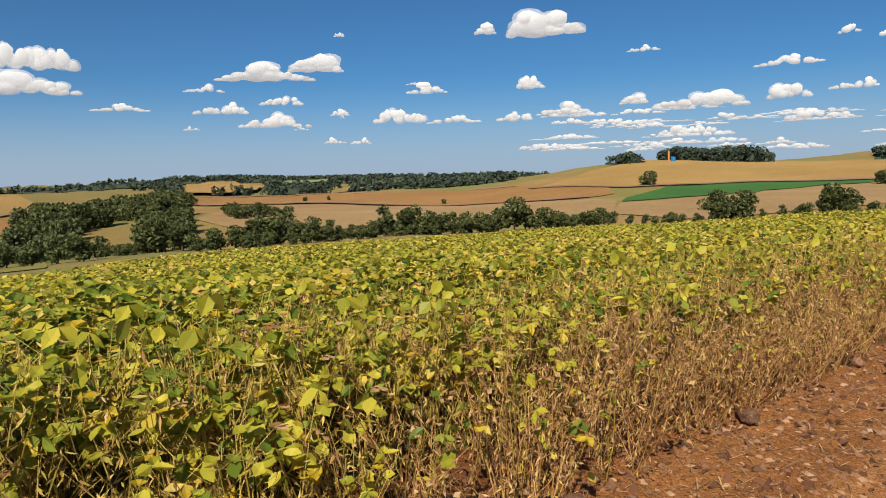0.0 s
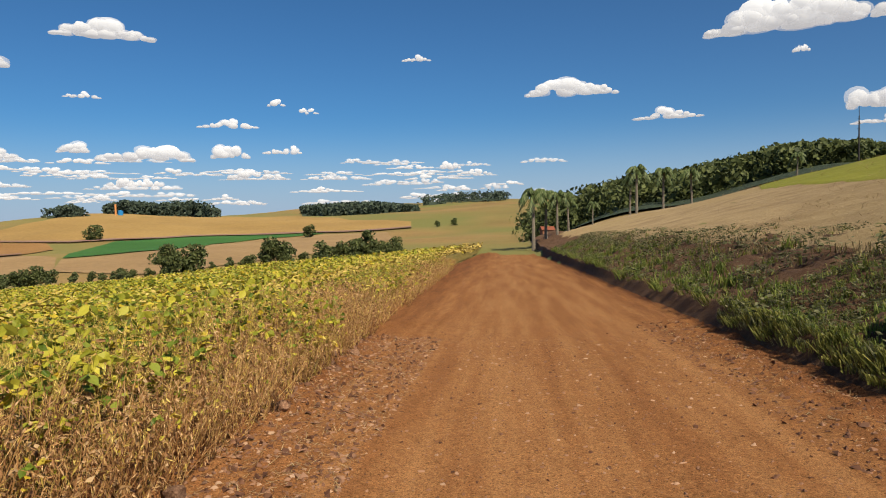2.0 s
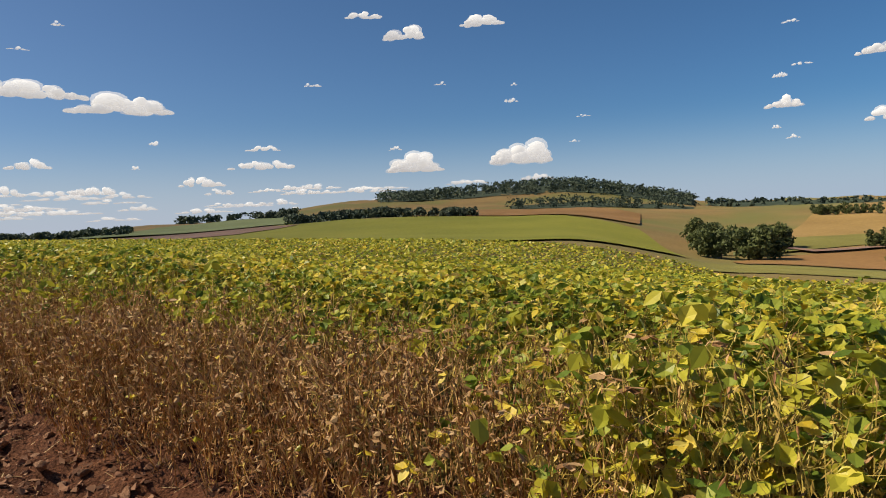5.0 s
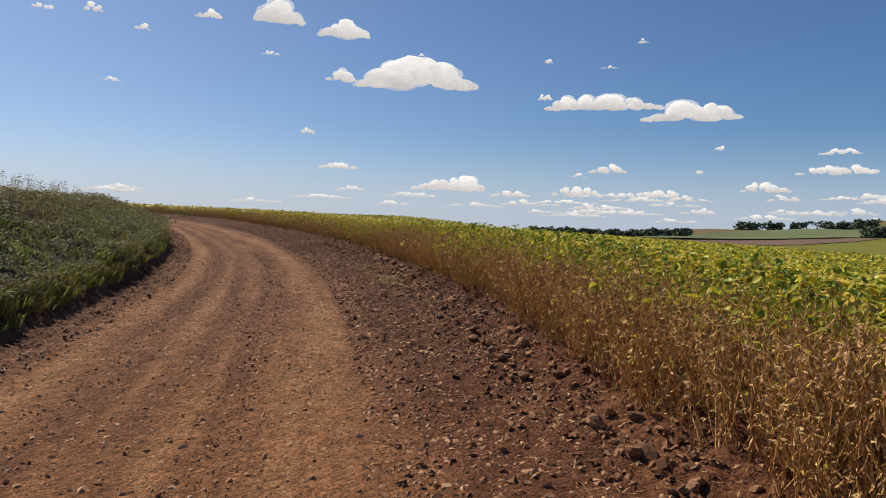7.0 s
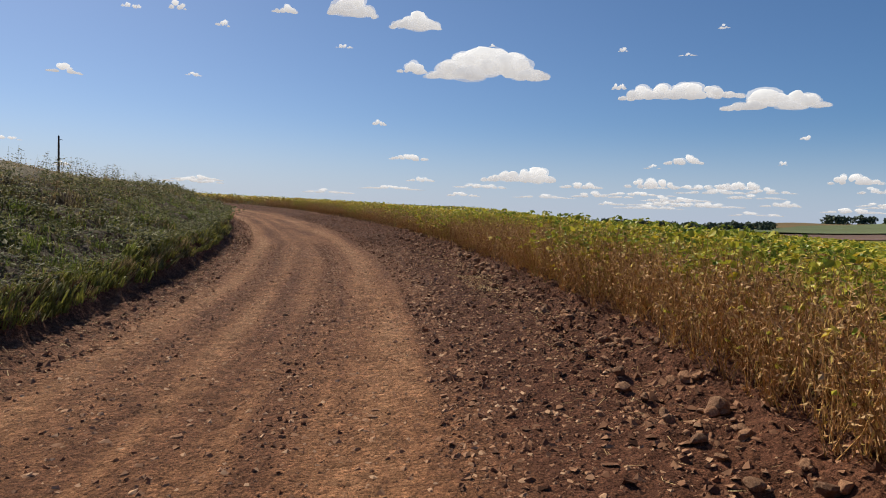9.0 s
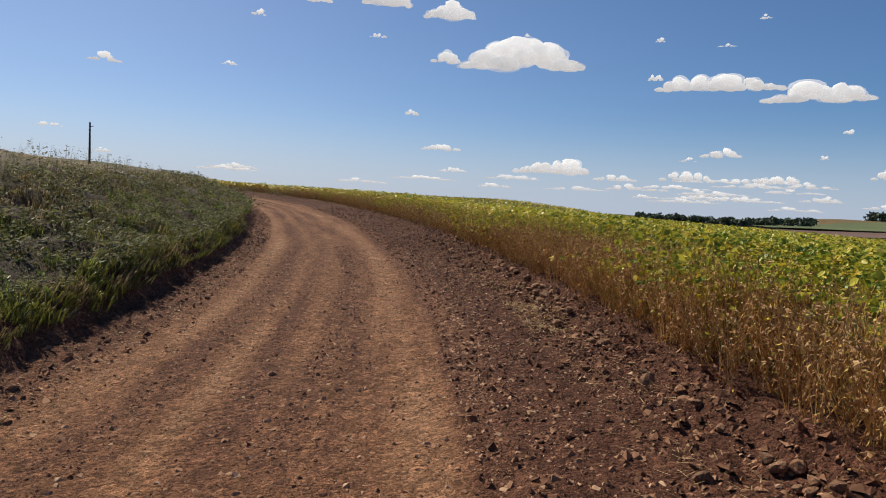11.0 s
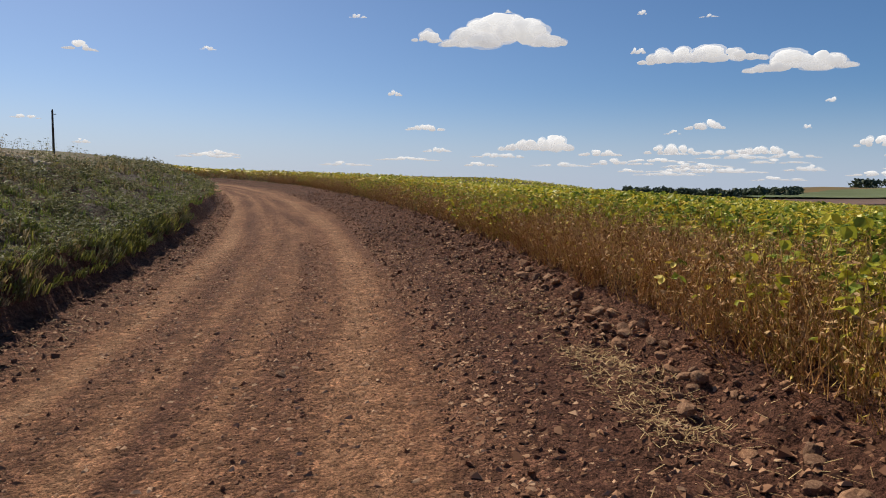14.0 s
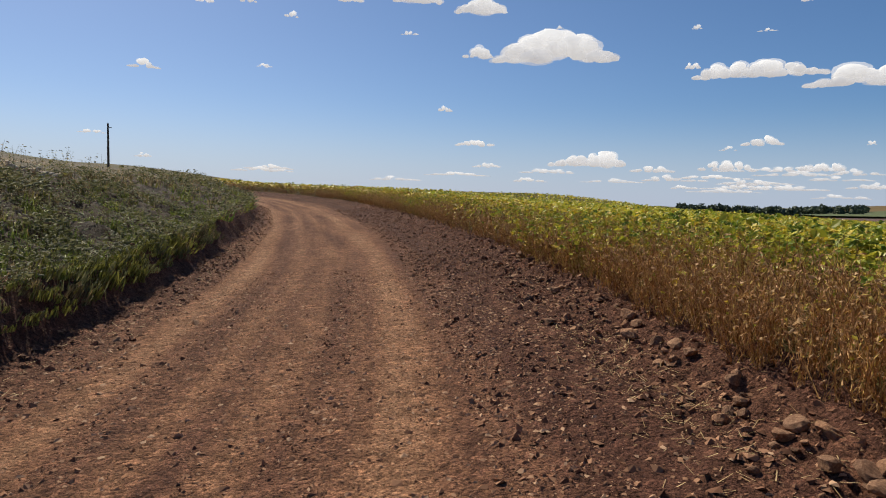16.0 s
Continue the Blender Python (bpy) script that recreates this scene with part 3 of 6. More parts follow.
def road_surface(px, py, yy, uu):
    t = tracks(uu, yy)
    grit = wave(px, py, 0.11, 3.0) * 0.006 + wave(px, py, 0.33, 1.0) * 0.009
    edge = smooth(1.1, 2.3, uu) * 0.05 * (1 + 0.8 * wave(px, py, 0.24, 7.0)) + smooth(-2.0, -2.6, uu) * 0.03 * (1 + wave(px, py, 0.2, 4.0))
    # crumbled soil, thrown up in a low ridge along the field
    clods = 0.55 * speckle(px, py, 0.16, 1.0) + 0.45 * speckle(px, py, 0.075, 2.0) + 0.25 * speckle(px, py, 0.04, 3.0) - 0.5
    off = uu - (road_right(yy) - 2.45)
    verge = smooth(1.95, 2.5, off) * smooth(3.6, 3.1, off)
    ridge = 0.11 * clods * verge + 0.05 * np.exp(-(((off - 2.8) / 0.24) ** 2)) * (0.4 + speckle(px, py, 0.5, 4.0))
    foot = 0.07 * clods * smooth(-2.05, -2.5, uu)
    pits = 0.016 * (speckle(px, py, 0.09, 5.0) - 0.5) * smooth(1.0, 1.5, uu) * (1 - verge) + 0.008 * (speckle(px, py, 0.12, 6.0) - 0.5)
    return near_height(px, py) - 0.035 * t + grit + edge + ridge + foot + pits, t


ys = np.concatenate([np.arange(-125, -14, 0.7), np.arange(-14, 1, 0.07), np.arange(1, 23, 0.045), np.arange(23, 34, 0.11), np.arange(34, 120, 0.7)])
us = np.concatenate([np.linspace(-3.15, -1.95, 26), np.linspace(-1.88, 1.0, 42), np.linspace(1.04, 3.3, 58), np.linspace(3.4, 3.9, 6)])
yy, uu = np.meshgrid(ys, us, indexing="ij")
px, py = along_road(yy, uu)
pz, worn = road_surface(px, py, yy, uu)
road = sheet("road", np.stack([px, py, pz], -1).reshape(-1, 3), grid_faces(len(ys), len(us))[:, ::-1], M_ROAD, uvals={"across": uu, "along": yy, "track": worn})
tagged(road, "rutted red earth road with pale wheel tracks and loose grit", "dirt road", kind="structure")
us = np.linspace(-7.6, -3.0, 64) + 0.5
ys = np.concatenate([np.arange(-125, -14, 0.7), np.arange(-14, 30, 0.11), np.arange(30, 120, 0.7)])
yy, uu = np.meshgrid(ys, us, indexing="ij")
uu = uu - (road_left(yy) - 2.55)
px, py = along_road(yy, uu)
b = -uu - road_left(yy)
pz = near_height(px, py) + (0.03 * wave(px, py, 0.23, 2.0) + 0.16 * (speckle(px, py, 0.45, 7.0) - 0.5) + 0.08 * (speckle(px, py, 0.14, 8.0) - 0.5)) * smooth(0.2, 0.7, b) - 0.01 - 0.2 * smooth(3.6, 4.8, b)
bank = sheet("bank", np.stack([px, py, pz], -1).reshape(-1, 3), grid_faces(len(ys), len(us))[:, ::-1], M_BANKSOIL)
tagged(bank, "steep cut bank of dark red soil beside the road", "bank", kind="structure")
# the harvested slope above the bank
us = np.concatenate([np.linspace(-90, -20, 50), np.linspace(-19, -5.0, 62)])
ys2 = np.concatenate([np.arange(-125, -30, 2.0), np.arange(-30, 50, 0.5), np.arange(50, 118, 2.0)])
yy, uu = np.meshgrid(ys2, us, indexing="ij")
px, py = along_road(np.minimum(yy, 118), uu)
pz = ground_height(px, py) + 0.05 + 0.04 * wave(px, py, 0.6, 3.0) - 0.35 * smooth(-6.6, -5.0, uu)
slope = sheet("hillside", np.stack([px, py, pz], -1).reshape(-1, 3), grid_faces(len(ys2), len(us))[:, ::-1], M_STUBBLE)
tagged(slope, "harvested soybean slope covered in pale straw stubble", "stubble field", kind="structure")

# ---- building plants from triangles ----
UP = np.array([0.0, 0.0, 1.0])


def unit(v):
    return v / (np.linalg.norm(v, axis=-1, keepdims=True) + 1e-9)


def stalk(pts, radii):
    """A thin three-sided tube through points."""
    pts, ang = np.asarray(pts), np.radians([0, 120, 240])
    d = unit(np.gradient(pts, axis=0))
    side = unit(np.cross(d, [0.31, 0.95, 0.05]))
    up = np.cross(d, side)
    v = pts[:, None] + np.asarray(radii)[:, None, None] * (np.cos(ang)[None, :, None] * side[:, None] + np.sin(ang)[None, :, None] * up[:, None])
    f = []
    for i in range(len(pts) - 1):
        for k in range(3):
            a, b_, c, e = i * 3 + k, i * 3 + (k + 1) % 3, (i + 1) * 3 + k, (i + 1) * 3 + (k + 1) % 3
            f += [(a, b_, e), (a, e, c)]
    return v.reshape(-1, 3), np.array(f)


def leaf(base, way, normal, length, width, fold=0.18, droop=0.15):
    """An ovate leaf folded along its midrib."""
    side = unit(np.cross(way, normal))
    prof = [(0, 0, 0), (0.3, -0.42, 0), (0.62, -0.40, 0), (1.0, 0, 0), (0.62, 0.40, 0), (0.3, 0.42, 0), (0.5, 0, -fold)]
    v = np.array([base + way * p * length + side * q * width + normal * (h * width - droop * p * p * length) for p, q, h in prof])
    return v, np.array([(0, 1, 6), (1, 2, 6), (2, 3, 6), (3, 4, 6), (4, 5, 6), (5, 0, 6)])


def pod(base, way, side, length, width):
    n = np.cross(way, side)
    v = np.array([base, base + way * length * 0.5 + side * width, base + way * length, base + way * length * 0.5 - side * width + n * width * 0.7])
    return v, np.array([(0, 1, 2), (0, 2, 3)])


class Heap:
    """Triangles gathered under keys."""

    def __init__(self):
        self.v, self.f, self.n = {}, {}, {}

    def add(self, key, vf):
        v, f = vf
        k = self.n.get(key, 0)
        self.v.setdefault(key, []).append(v)
        self.f.setdefault(key, []).append(f + k)
        self.n[key] = k + len(v)

    def arrays(self):
        return {k: (np.concatenate(self.v[k]), np.concatenate(self.f[k])) for k in self.v}


def soybean(rng, kind, coarse=False):
    """One soybean plant: 'dry' stalks with pods, 'turning' with a few yellow leaves, or 'green' and leafy; coarse has fewer, larger pods."""
    h = Heap()
    tall = {"dry": 0.74, "turning": 0.80, "green": 0.83}[kind] * rng.uniform(0.88, 1.14)
    stem_key, pod_key = ("stem_dry", "pod_dry") if kind == "dry" else ("stem_lime", "pod_lime")
    lean = rng.normal(0, 0.10, 2)
    axes = []
    for k in range(1 if kind == "green" else 3):
        out = np.array([*rng.normal(0, 0.10 if k else 0.03, 2), 0])
        start, frac = (0.0, 1.0) if k == 0 else (rng.uniform(0.05, 0.25), rng.uniform(0.7, 0.95))
        t = np.linspace(0, 1, 5)[:, None]
        line = np.array([0, 0, start * tall]) + t * np.array([lean[0], lean[1], (frac - start * 0.6) * tall]) + out * (t ** 0.7) * 1.3 + 0.028 * rng.normal(0, 1, (5, 3)) * t
        h.add(stem_key, stalk(line[::2], [0.0040, 0.0028, 0.0016]))
        axes.append(line)
    pods = {"dry": 66, "turning": 50, "green": 12}[kind] // (3 if coarse else 1)
    for _ in range(pods):
        line = axes[rng.integers(len(axes))]
        t = rng.uniform(0.06 if kind == "dry" else 0.15, 1.0) * 4
        i = min(int(t), 3)
        at = line[i] + (line[i + 1] - line[i]) * (t - i)
        a = rng.uniform(0, 6.283)
        way = unit(np.array([math.cos(a), math.sin(a), rng.uniform(-3.4, -0.5) if rng.random() < 0.72 else rng.uniform(-0.4, 1.2)]))
        side = unit(np.cross(way, rng.normal(0, 1, 3)))
        key = pod_key if rng.random() < 0.8 else ("pod_lime" if pod_key == "pod_dry" else "pod_dry")
        h.add(key, pod(at, way, side, rng.uniform(0.040, 0.062) * (1.5 if coarse else 1), rng.uniform(0.0038, 0.0062) * (2.2 if coarse else 1)))
    leaves = {"dry": (4, 0.0, 0.06, 0.07), "turning": (5, 0.28, 0.46, 0.20), "green": (11, 0.52, 0.39, 0.08)}[kind]
    for _ in range(leaves[0]):
        line = axes[rng.integers(len(axes))]
        t = rng.uniform(0.35, 1.0) ** 0.6 * 4
        i = min(int(t), 3)
        at = line[i] + (line[i + 1] - line[i]) * (t - i)
        a = rng.uniform(0, 6.283)
        out = np.array([math.cos(a), math.sin(a), 0])
        tip = at + out * rng.uniform(0.05, 0.13) + UP * rng.uniform(0.0, 0.10)
        p = rng.random()
        key = "leaf_green" if p < leaves[1] else "leaf_lime" if p < leaves[1] + leaves[2] else "leaf_yellow" if p < leaves[1] + leaves[2] + leaves[3] else "leaf_dry"
        h.add(stem_key, stalk([at, tip], [0.0016, 0.0012]))
        size = rng.uniform(0.058, 0.102) * (0.9 if kind == "turning" else 0.6 if kind == "dry" else 1.0) * (0.8 if key == "leaf_dry" else 1.0)
        for da in (-1.2, 0, 1.2):
            if kind != "green" and rng.random() < 0.3:
                continue
            b_ = a + da + rng.normal(0, 0.25)
            way = unit(np.array([math.cos(b_), math.sin(b_), rng.uniform(-0.9, 0.35)]))
            nrm = unit(UP + 0.5 * rng.normal(0, 1, 3))
            nrm = unit(nrm - way * (nrm @ way))
            if kind == "dry":
                h.add(key, pod(tip, way, np.cross(way, nrm), size, size * 0.3))
                continue
            h.add(key, leaf(tip, way, nrm, size * rng.uniform(0.85, 1.2), size * 0.85, rng.uniform(0.05, 0.35), rng.uniform(0.0, 0.35)))
    return h.arrays()


CROP_MATS = {"stem_dry": M_STEM_DRY, "pod_dry": M_POD_DRY, "stem_lime": M_STEM_LIME, "pod_lime": M_POD_LIME,
             "leaf_green": M_LEAF_GREEN, "leaf_lime": M_LEAF_LIME, "leaf_yellow": M_LEAF_YELLOW, "leaf_dry": M_LEAF_DRY}
rng = np.random.default_rng(11)
PLANTS = {k: [soybean(rng, k) for _ in range(9)] for k in ("dry", "turning", "green")}
FAR_PLANTS = {k: [soybean(rng, k, True) for _ in range(9)] for k in ("dry", "turning", "green")}


def turn_and_place(v, yaw, size, tilt, at):
    """Copies of the points v, one for each row of yaw, size, tilt and place."""
    c, s = np.cos(yaw)[:, None], np.sin(yaw)[:, None]
    x, y, z = v[None, :, 0], v[None, :, 1], v[None, :, 2]
    p = np.stack([c * x - s * y, s * x + c * y, z + 0 * c], -1) * size[:, None, None]
    p[..., 0] += tilt[:, 0:1] * p[..., 2]
    p[..., 1] += tilt[:, 1:2] * p[..., 2]
    return p + at[:, None, :]


def joined(name, pieces, mats, label, category):
    """One object of kind stuff from triangles under material keys."""
    keys = [k for k in mats if k in pieces and pieces[k]]
    vs, fs, ms, off = [], [], [], 0
    for m, k in enumerate(keys):
        for v, f in pieces[k]:
            vs.append(v)
            fs.append(f + off)
            ms.append(np.full(len(f), m, np.int32))
            off += len(v)
    ob = sheet(name, np.concatenate(vs), np.concatenate(fs), mats[keys[0]], False)
    for k in keys[1:]:
        ob.data.materials.append(mats[k])
    ob.data.polygons.foreach_set("material_index", np.concatenate(ms))
    return tagged(ob, label, category, kind="stuff")


def spread(template, yaw, size, tilt, at, pieces):
    for key, (v, f) in template.items():
        n = len(yaw)
        if n:
            p = turn_and_place(v, yaw, size, tilt, at).reshape(-1, 3)
            pieces.setdefault(key, []).append((p, (f[None] + len(v) * np.arange(n)[:, None, None]).reshape(-1, 3)))


GREEN_Y = 13.2  # a leafy spot near the edge


def ripeness(y, d, rng):
    """Which plants are dry, turning or green, from the distance to the field's edge."""
    w = 0.9 * wave(y, d * 2.0, 2.3, 4.0) + rng.normal(0, 0.45, len(y))
    back = smooth(3, -6, y)
    ripe = d * (1.0 - 0.30 * back) + w * 0.7 + 1.8 * np.exp(-(((y + 0.3) / 1.6) ** 2)) + 0.7 * np.exp(-(((y - GREEN_Y) / 1.2) ** 2))
    return np.where(ripe < 1.15 + 0.22 * smooth(1, 4, y) - 0.35 * smooth(6, 13, y) - 0.40 * smooth(16, 24, y) - 0.45 * back, 0, np.where(ripe < 2.9 - 0.5 * smooth(8, 16, y) - 0.3 * back, 1, 2))


def crop_zone(y0, y1, d0, d1, per_m2, rng):
    n = int((y1 - y0) * (d1 - d0) * per_m2)
    y, d = rng.uniform(y0, y1, n), rng.uniform(d0, d1, n)
    d = np.where(rng.random(n) < 0.85, np.round(d / 0.24) * 0.24 + rng.normal(0, 0.035, n), d)
    return y, np.maximum(d, 0.02 + 0.1 * rng.random(n))


def first_row(y):
    """From the road's edge to the first plants."""
    return 0.30 - 0.40 * smooth(4, -3, y) + 0.15 * smooth(4, 10, y)



def place_crop():
    rng = np.random.default_rng(5)
    pieces = {}
    names = ("dry", "turning", "green")
    sets = [crop_zone(-12, 24, 0.0, 1.3, 82, rng), crop_zone(-11, 25, 1.3, 4.2, 24, rng), crop_zone(24, 62, 0, 1.8, 34, rng), crop_zone(-40, -12, 0, 1.8, 30, rng), crop_zone(62, 98, 0, 1.6, 14, rng)]
    y, d = np.concatenate([s[0] for s in sets]), np.concatenate([s[1] for s in sets])
    x, py = along_road(y, road_right(y) + first_row(y) + d + 0.10 * wave(y, 0 * y, 0.8, 1.0))
    z = ground_height(x, py) - 0.01
    kind = ripeness(y, d, rng)
    yaw, size = rng.uniform(0, 6.283, len(y)), rng.uniform(0.82, 1.12, len(y)) * (0.86 + 0.14 * smooth(0, 0.5, d))
    tilt = rng.normal(0, 0.13, (len(y), 2))
    tilt[:, 0] -= 0.12 * (d < 0.3)
    pick = rng.integers(0, 9, len(y))
    # the plants along the walked stretch stand singly
    single = (d < 0.24) & (y > -4.2) & (y < 17.5)
    single &= np.cumsum(single) <= 270
    for k in range(3):
        for m in range(9):
            far = (y > 21) | (y < -12) | (d > 2.0)
            for models, some in ((PLANTS, ~far), (FAR_PLANTS, far)):
                on = (kind == k) & (pick == m) & ~single & some
                spread(models[names[k]][m], yaw[on], size[on], tilt[on], np.stack([x, py, z], -1)[on], pieces)
    joined("soybean_crop", pieces, CROP_MATS, "ripening soybean crop, dry at the edge and green within", "crop")
    return [(names[kind[i]], int(pick[i]), float(x[i]), float(py[i]), float(z[i]), float(yaw[i]), float(size[i]), tilt[i]) for i in np.nonzero(single)[0]]


def canopy(name, ranges, per_m2, size, label, seed):
    """The leafy top of the crop farther out: leaves over a floor with shade in its colour."""
    rng = np.random.default_rng(seed)
    pieces = {}
    for (y0, y1, d0, d1), dens in zip(ranges, per_m2):
        n = int((y1 - y0) * (d1 - d0) * dens)
        y, d = rng.uniform(y0, y1, n), rng.uniform(d0, d1, n)
        x, py = along_road(y, road_right(y) + first_row(y) + d)
        lumps = 0.5 + 0.5 * wave(x, py, 0.27, 2.0)
        z = ground_height(x, py) + 0.56 + 0.22 * rng.random(n) ** 1.5 + 0.10 * lumps + 0.05 * wave(x, py, 2.6, 6.0)
        a = rng.uniform(0, 6.283, n)
        way = unit(np.stack([np.cos(a), np.sin(a), rng.uniform(-0.7, 0.5, n)], -1))
        nrm = unit(UP + 0.55 * rng.normal(0, 1, (n, 3)))
        nrm = unit(nrm - way * (nrm * way).sum(-1, keepdims=True))
        side = np.cross(way, nrm)
        ln, base = size * rng.uniform(0.7, 1.3, n)[:, None], np.stack([x, py, z], -1)
        v = np.stack([base, base + way * ln * 0.5 - side * ln * 0.42, base + way * ln, base + way * ln * 0.5 + side * ln * 0.42], 1) 
        tone = wave(x, py, 3.7, 8.0) * 0.5 + wave(x, py, 0.9, 3.0) * 0.35 + rng.normal(0, 0.55, n) - 0.22 - 0.30 * smooth(4, -4, y) - 1.5 * smooth(4.2, 0.8, d) - 0.35 * smooth(10, 3, d)
        keys = np.where(tone > 0.25, 0, np.where(tone > -0.85, 1, np.where(tone > -1.25, 2, 3)))
        for i, key in enumerate(("leaf_green", "leaf_lime", "leaf_yellow", "pod_lime")):
            on = keys == i
            q = v[on].reshape(-1, 3)
            f = (np.array([[0, 1, 2], [0, 2, 3]])[None] + 4 * np.arange(on.sum())[:, None, None]).reshape(-1, 3)
            pieces.setdefault(key, []).append((q, f))
    return joined(name, pieces, CROP_MATS, label, "crop")


canopy("soybean_canopy", [(-13, 30, 3.6, 9.0), (-26, 40, 9.0, 18.0), (-26, -13, 2.0, 9.0), (30, 45, 1.6, 9.0)], (125, 62, 70, 70), 0.115, "green and yellow soybean leaves on standing crop", 21)
canopy("soybean_canopy", [(-60, 60, 18, 42.0), (-60, -26, 1.0, 18.0), (40, 75, 0.6, 18.0)], (14, 22, 26), 0.17, "green and yellow soybean crop farther down the slope", 22)
canopy("soybean_canopy", [(-95, 95, 42, 75.0), (-95, -60, 0.4, 42.0), (60, 100, 0.4, 42.0)], (3.5, 5, 6), 0.34, "soybean crop far across the slope", 23)
# the mass of stems and leaves below the leafy top, a sheet with painted shade
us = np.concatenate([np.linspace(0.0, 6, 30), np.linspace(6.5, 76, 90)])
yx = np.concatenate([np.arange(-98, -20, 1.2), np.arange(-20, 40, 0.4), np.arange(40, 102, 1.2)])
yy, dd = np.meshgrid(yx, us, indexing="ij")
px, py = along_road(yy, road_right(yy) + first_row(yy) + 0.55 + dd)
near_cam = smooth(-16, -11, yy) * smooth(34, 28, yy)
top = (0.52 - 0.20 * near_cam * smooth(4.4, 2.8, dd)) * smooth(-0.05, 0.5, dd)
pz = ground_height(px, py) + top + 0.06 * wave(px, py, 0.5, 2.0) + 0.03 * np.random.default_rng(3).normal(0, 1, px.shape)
tagged(sheet("crop_floor", np.stack([px, py, pz], -1).reshape(-1, 3), grid_faces(len(yx), len(us))[:, ::-1], M_CANOPY_SHADE), "shaded tangle of soybean stems under the leaves", "crop", kind="stuff")
SINGLE_PLANTS = place_crop()

# ---- grass on the bank, straw on the slope ----
def tuft(rng, blades, tall, droop):
    """A tuft of bent grass blades."""
    h = Heap()
    for _ in range(blades):
        a = rng.uniform(0, 6.283)
        out = np.array([math.cos(a), math.sin(a), 0])
        side = np.array([-out[1], out[0], 0]) * rng.uniform(0.004, 0.0085)
        root = np.array([*rng.normal(0, 0.035, 2), -0.03])
        ln, lean = tall * rng.uniform(0.55, 1.15), rng.uniform(0.15, 0.8)
        mid = root + UP * ln * 0.55 + out * ln * 0.25 * lean
        tip = root + UP * ln * (0.95 - droop * lean) + out * ln * (0.75 * lean)
        h.add("blade", (np.array([root - side, root + side, mid - side * 0.8, mid + side * 0.8, tip]), np.array([(0, 1, 3), (0, 3, 2), (2, 3, 4)])))
    return h.arrays()["blade"]


def weed(rng, n, spread_, tall, size):
    """A low leafy weed."""
    h = Heap()
    for _ in range(n):
        a = rng.uniform(0, 6.283)
        at = np.array([*rng.normal(0, spread_, 2), tall * rng.uniform(0.15, 1.0)])
        way = unit(np.array([math.cos(a), math.sin(a), rng.uniform(-0.5, 0.6)]))
        nrm = unit(UP + 0.5 * rng.normal(0, 1, 3))
        nrm = unit(nrm - way * (nrm @ way))
        h.add("leaf", pod(at, way, np.cross(way, nrm), size * rng.uniform(0.7, 1.3), size * 0.22))
    h.add("leaf", stalk([(0, 0, -0.03), (0.01, 0.01, tall * 0.5), (0.0, 0.02, tall)], [0.004, 0.003, 0.0015]))
    return h.arrays()["leaf"]


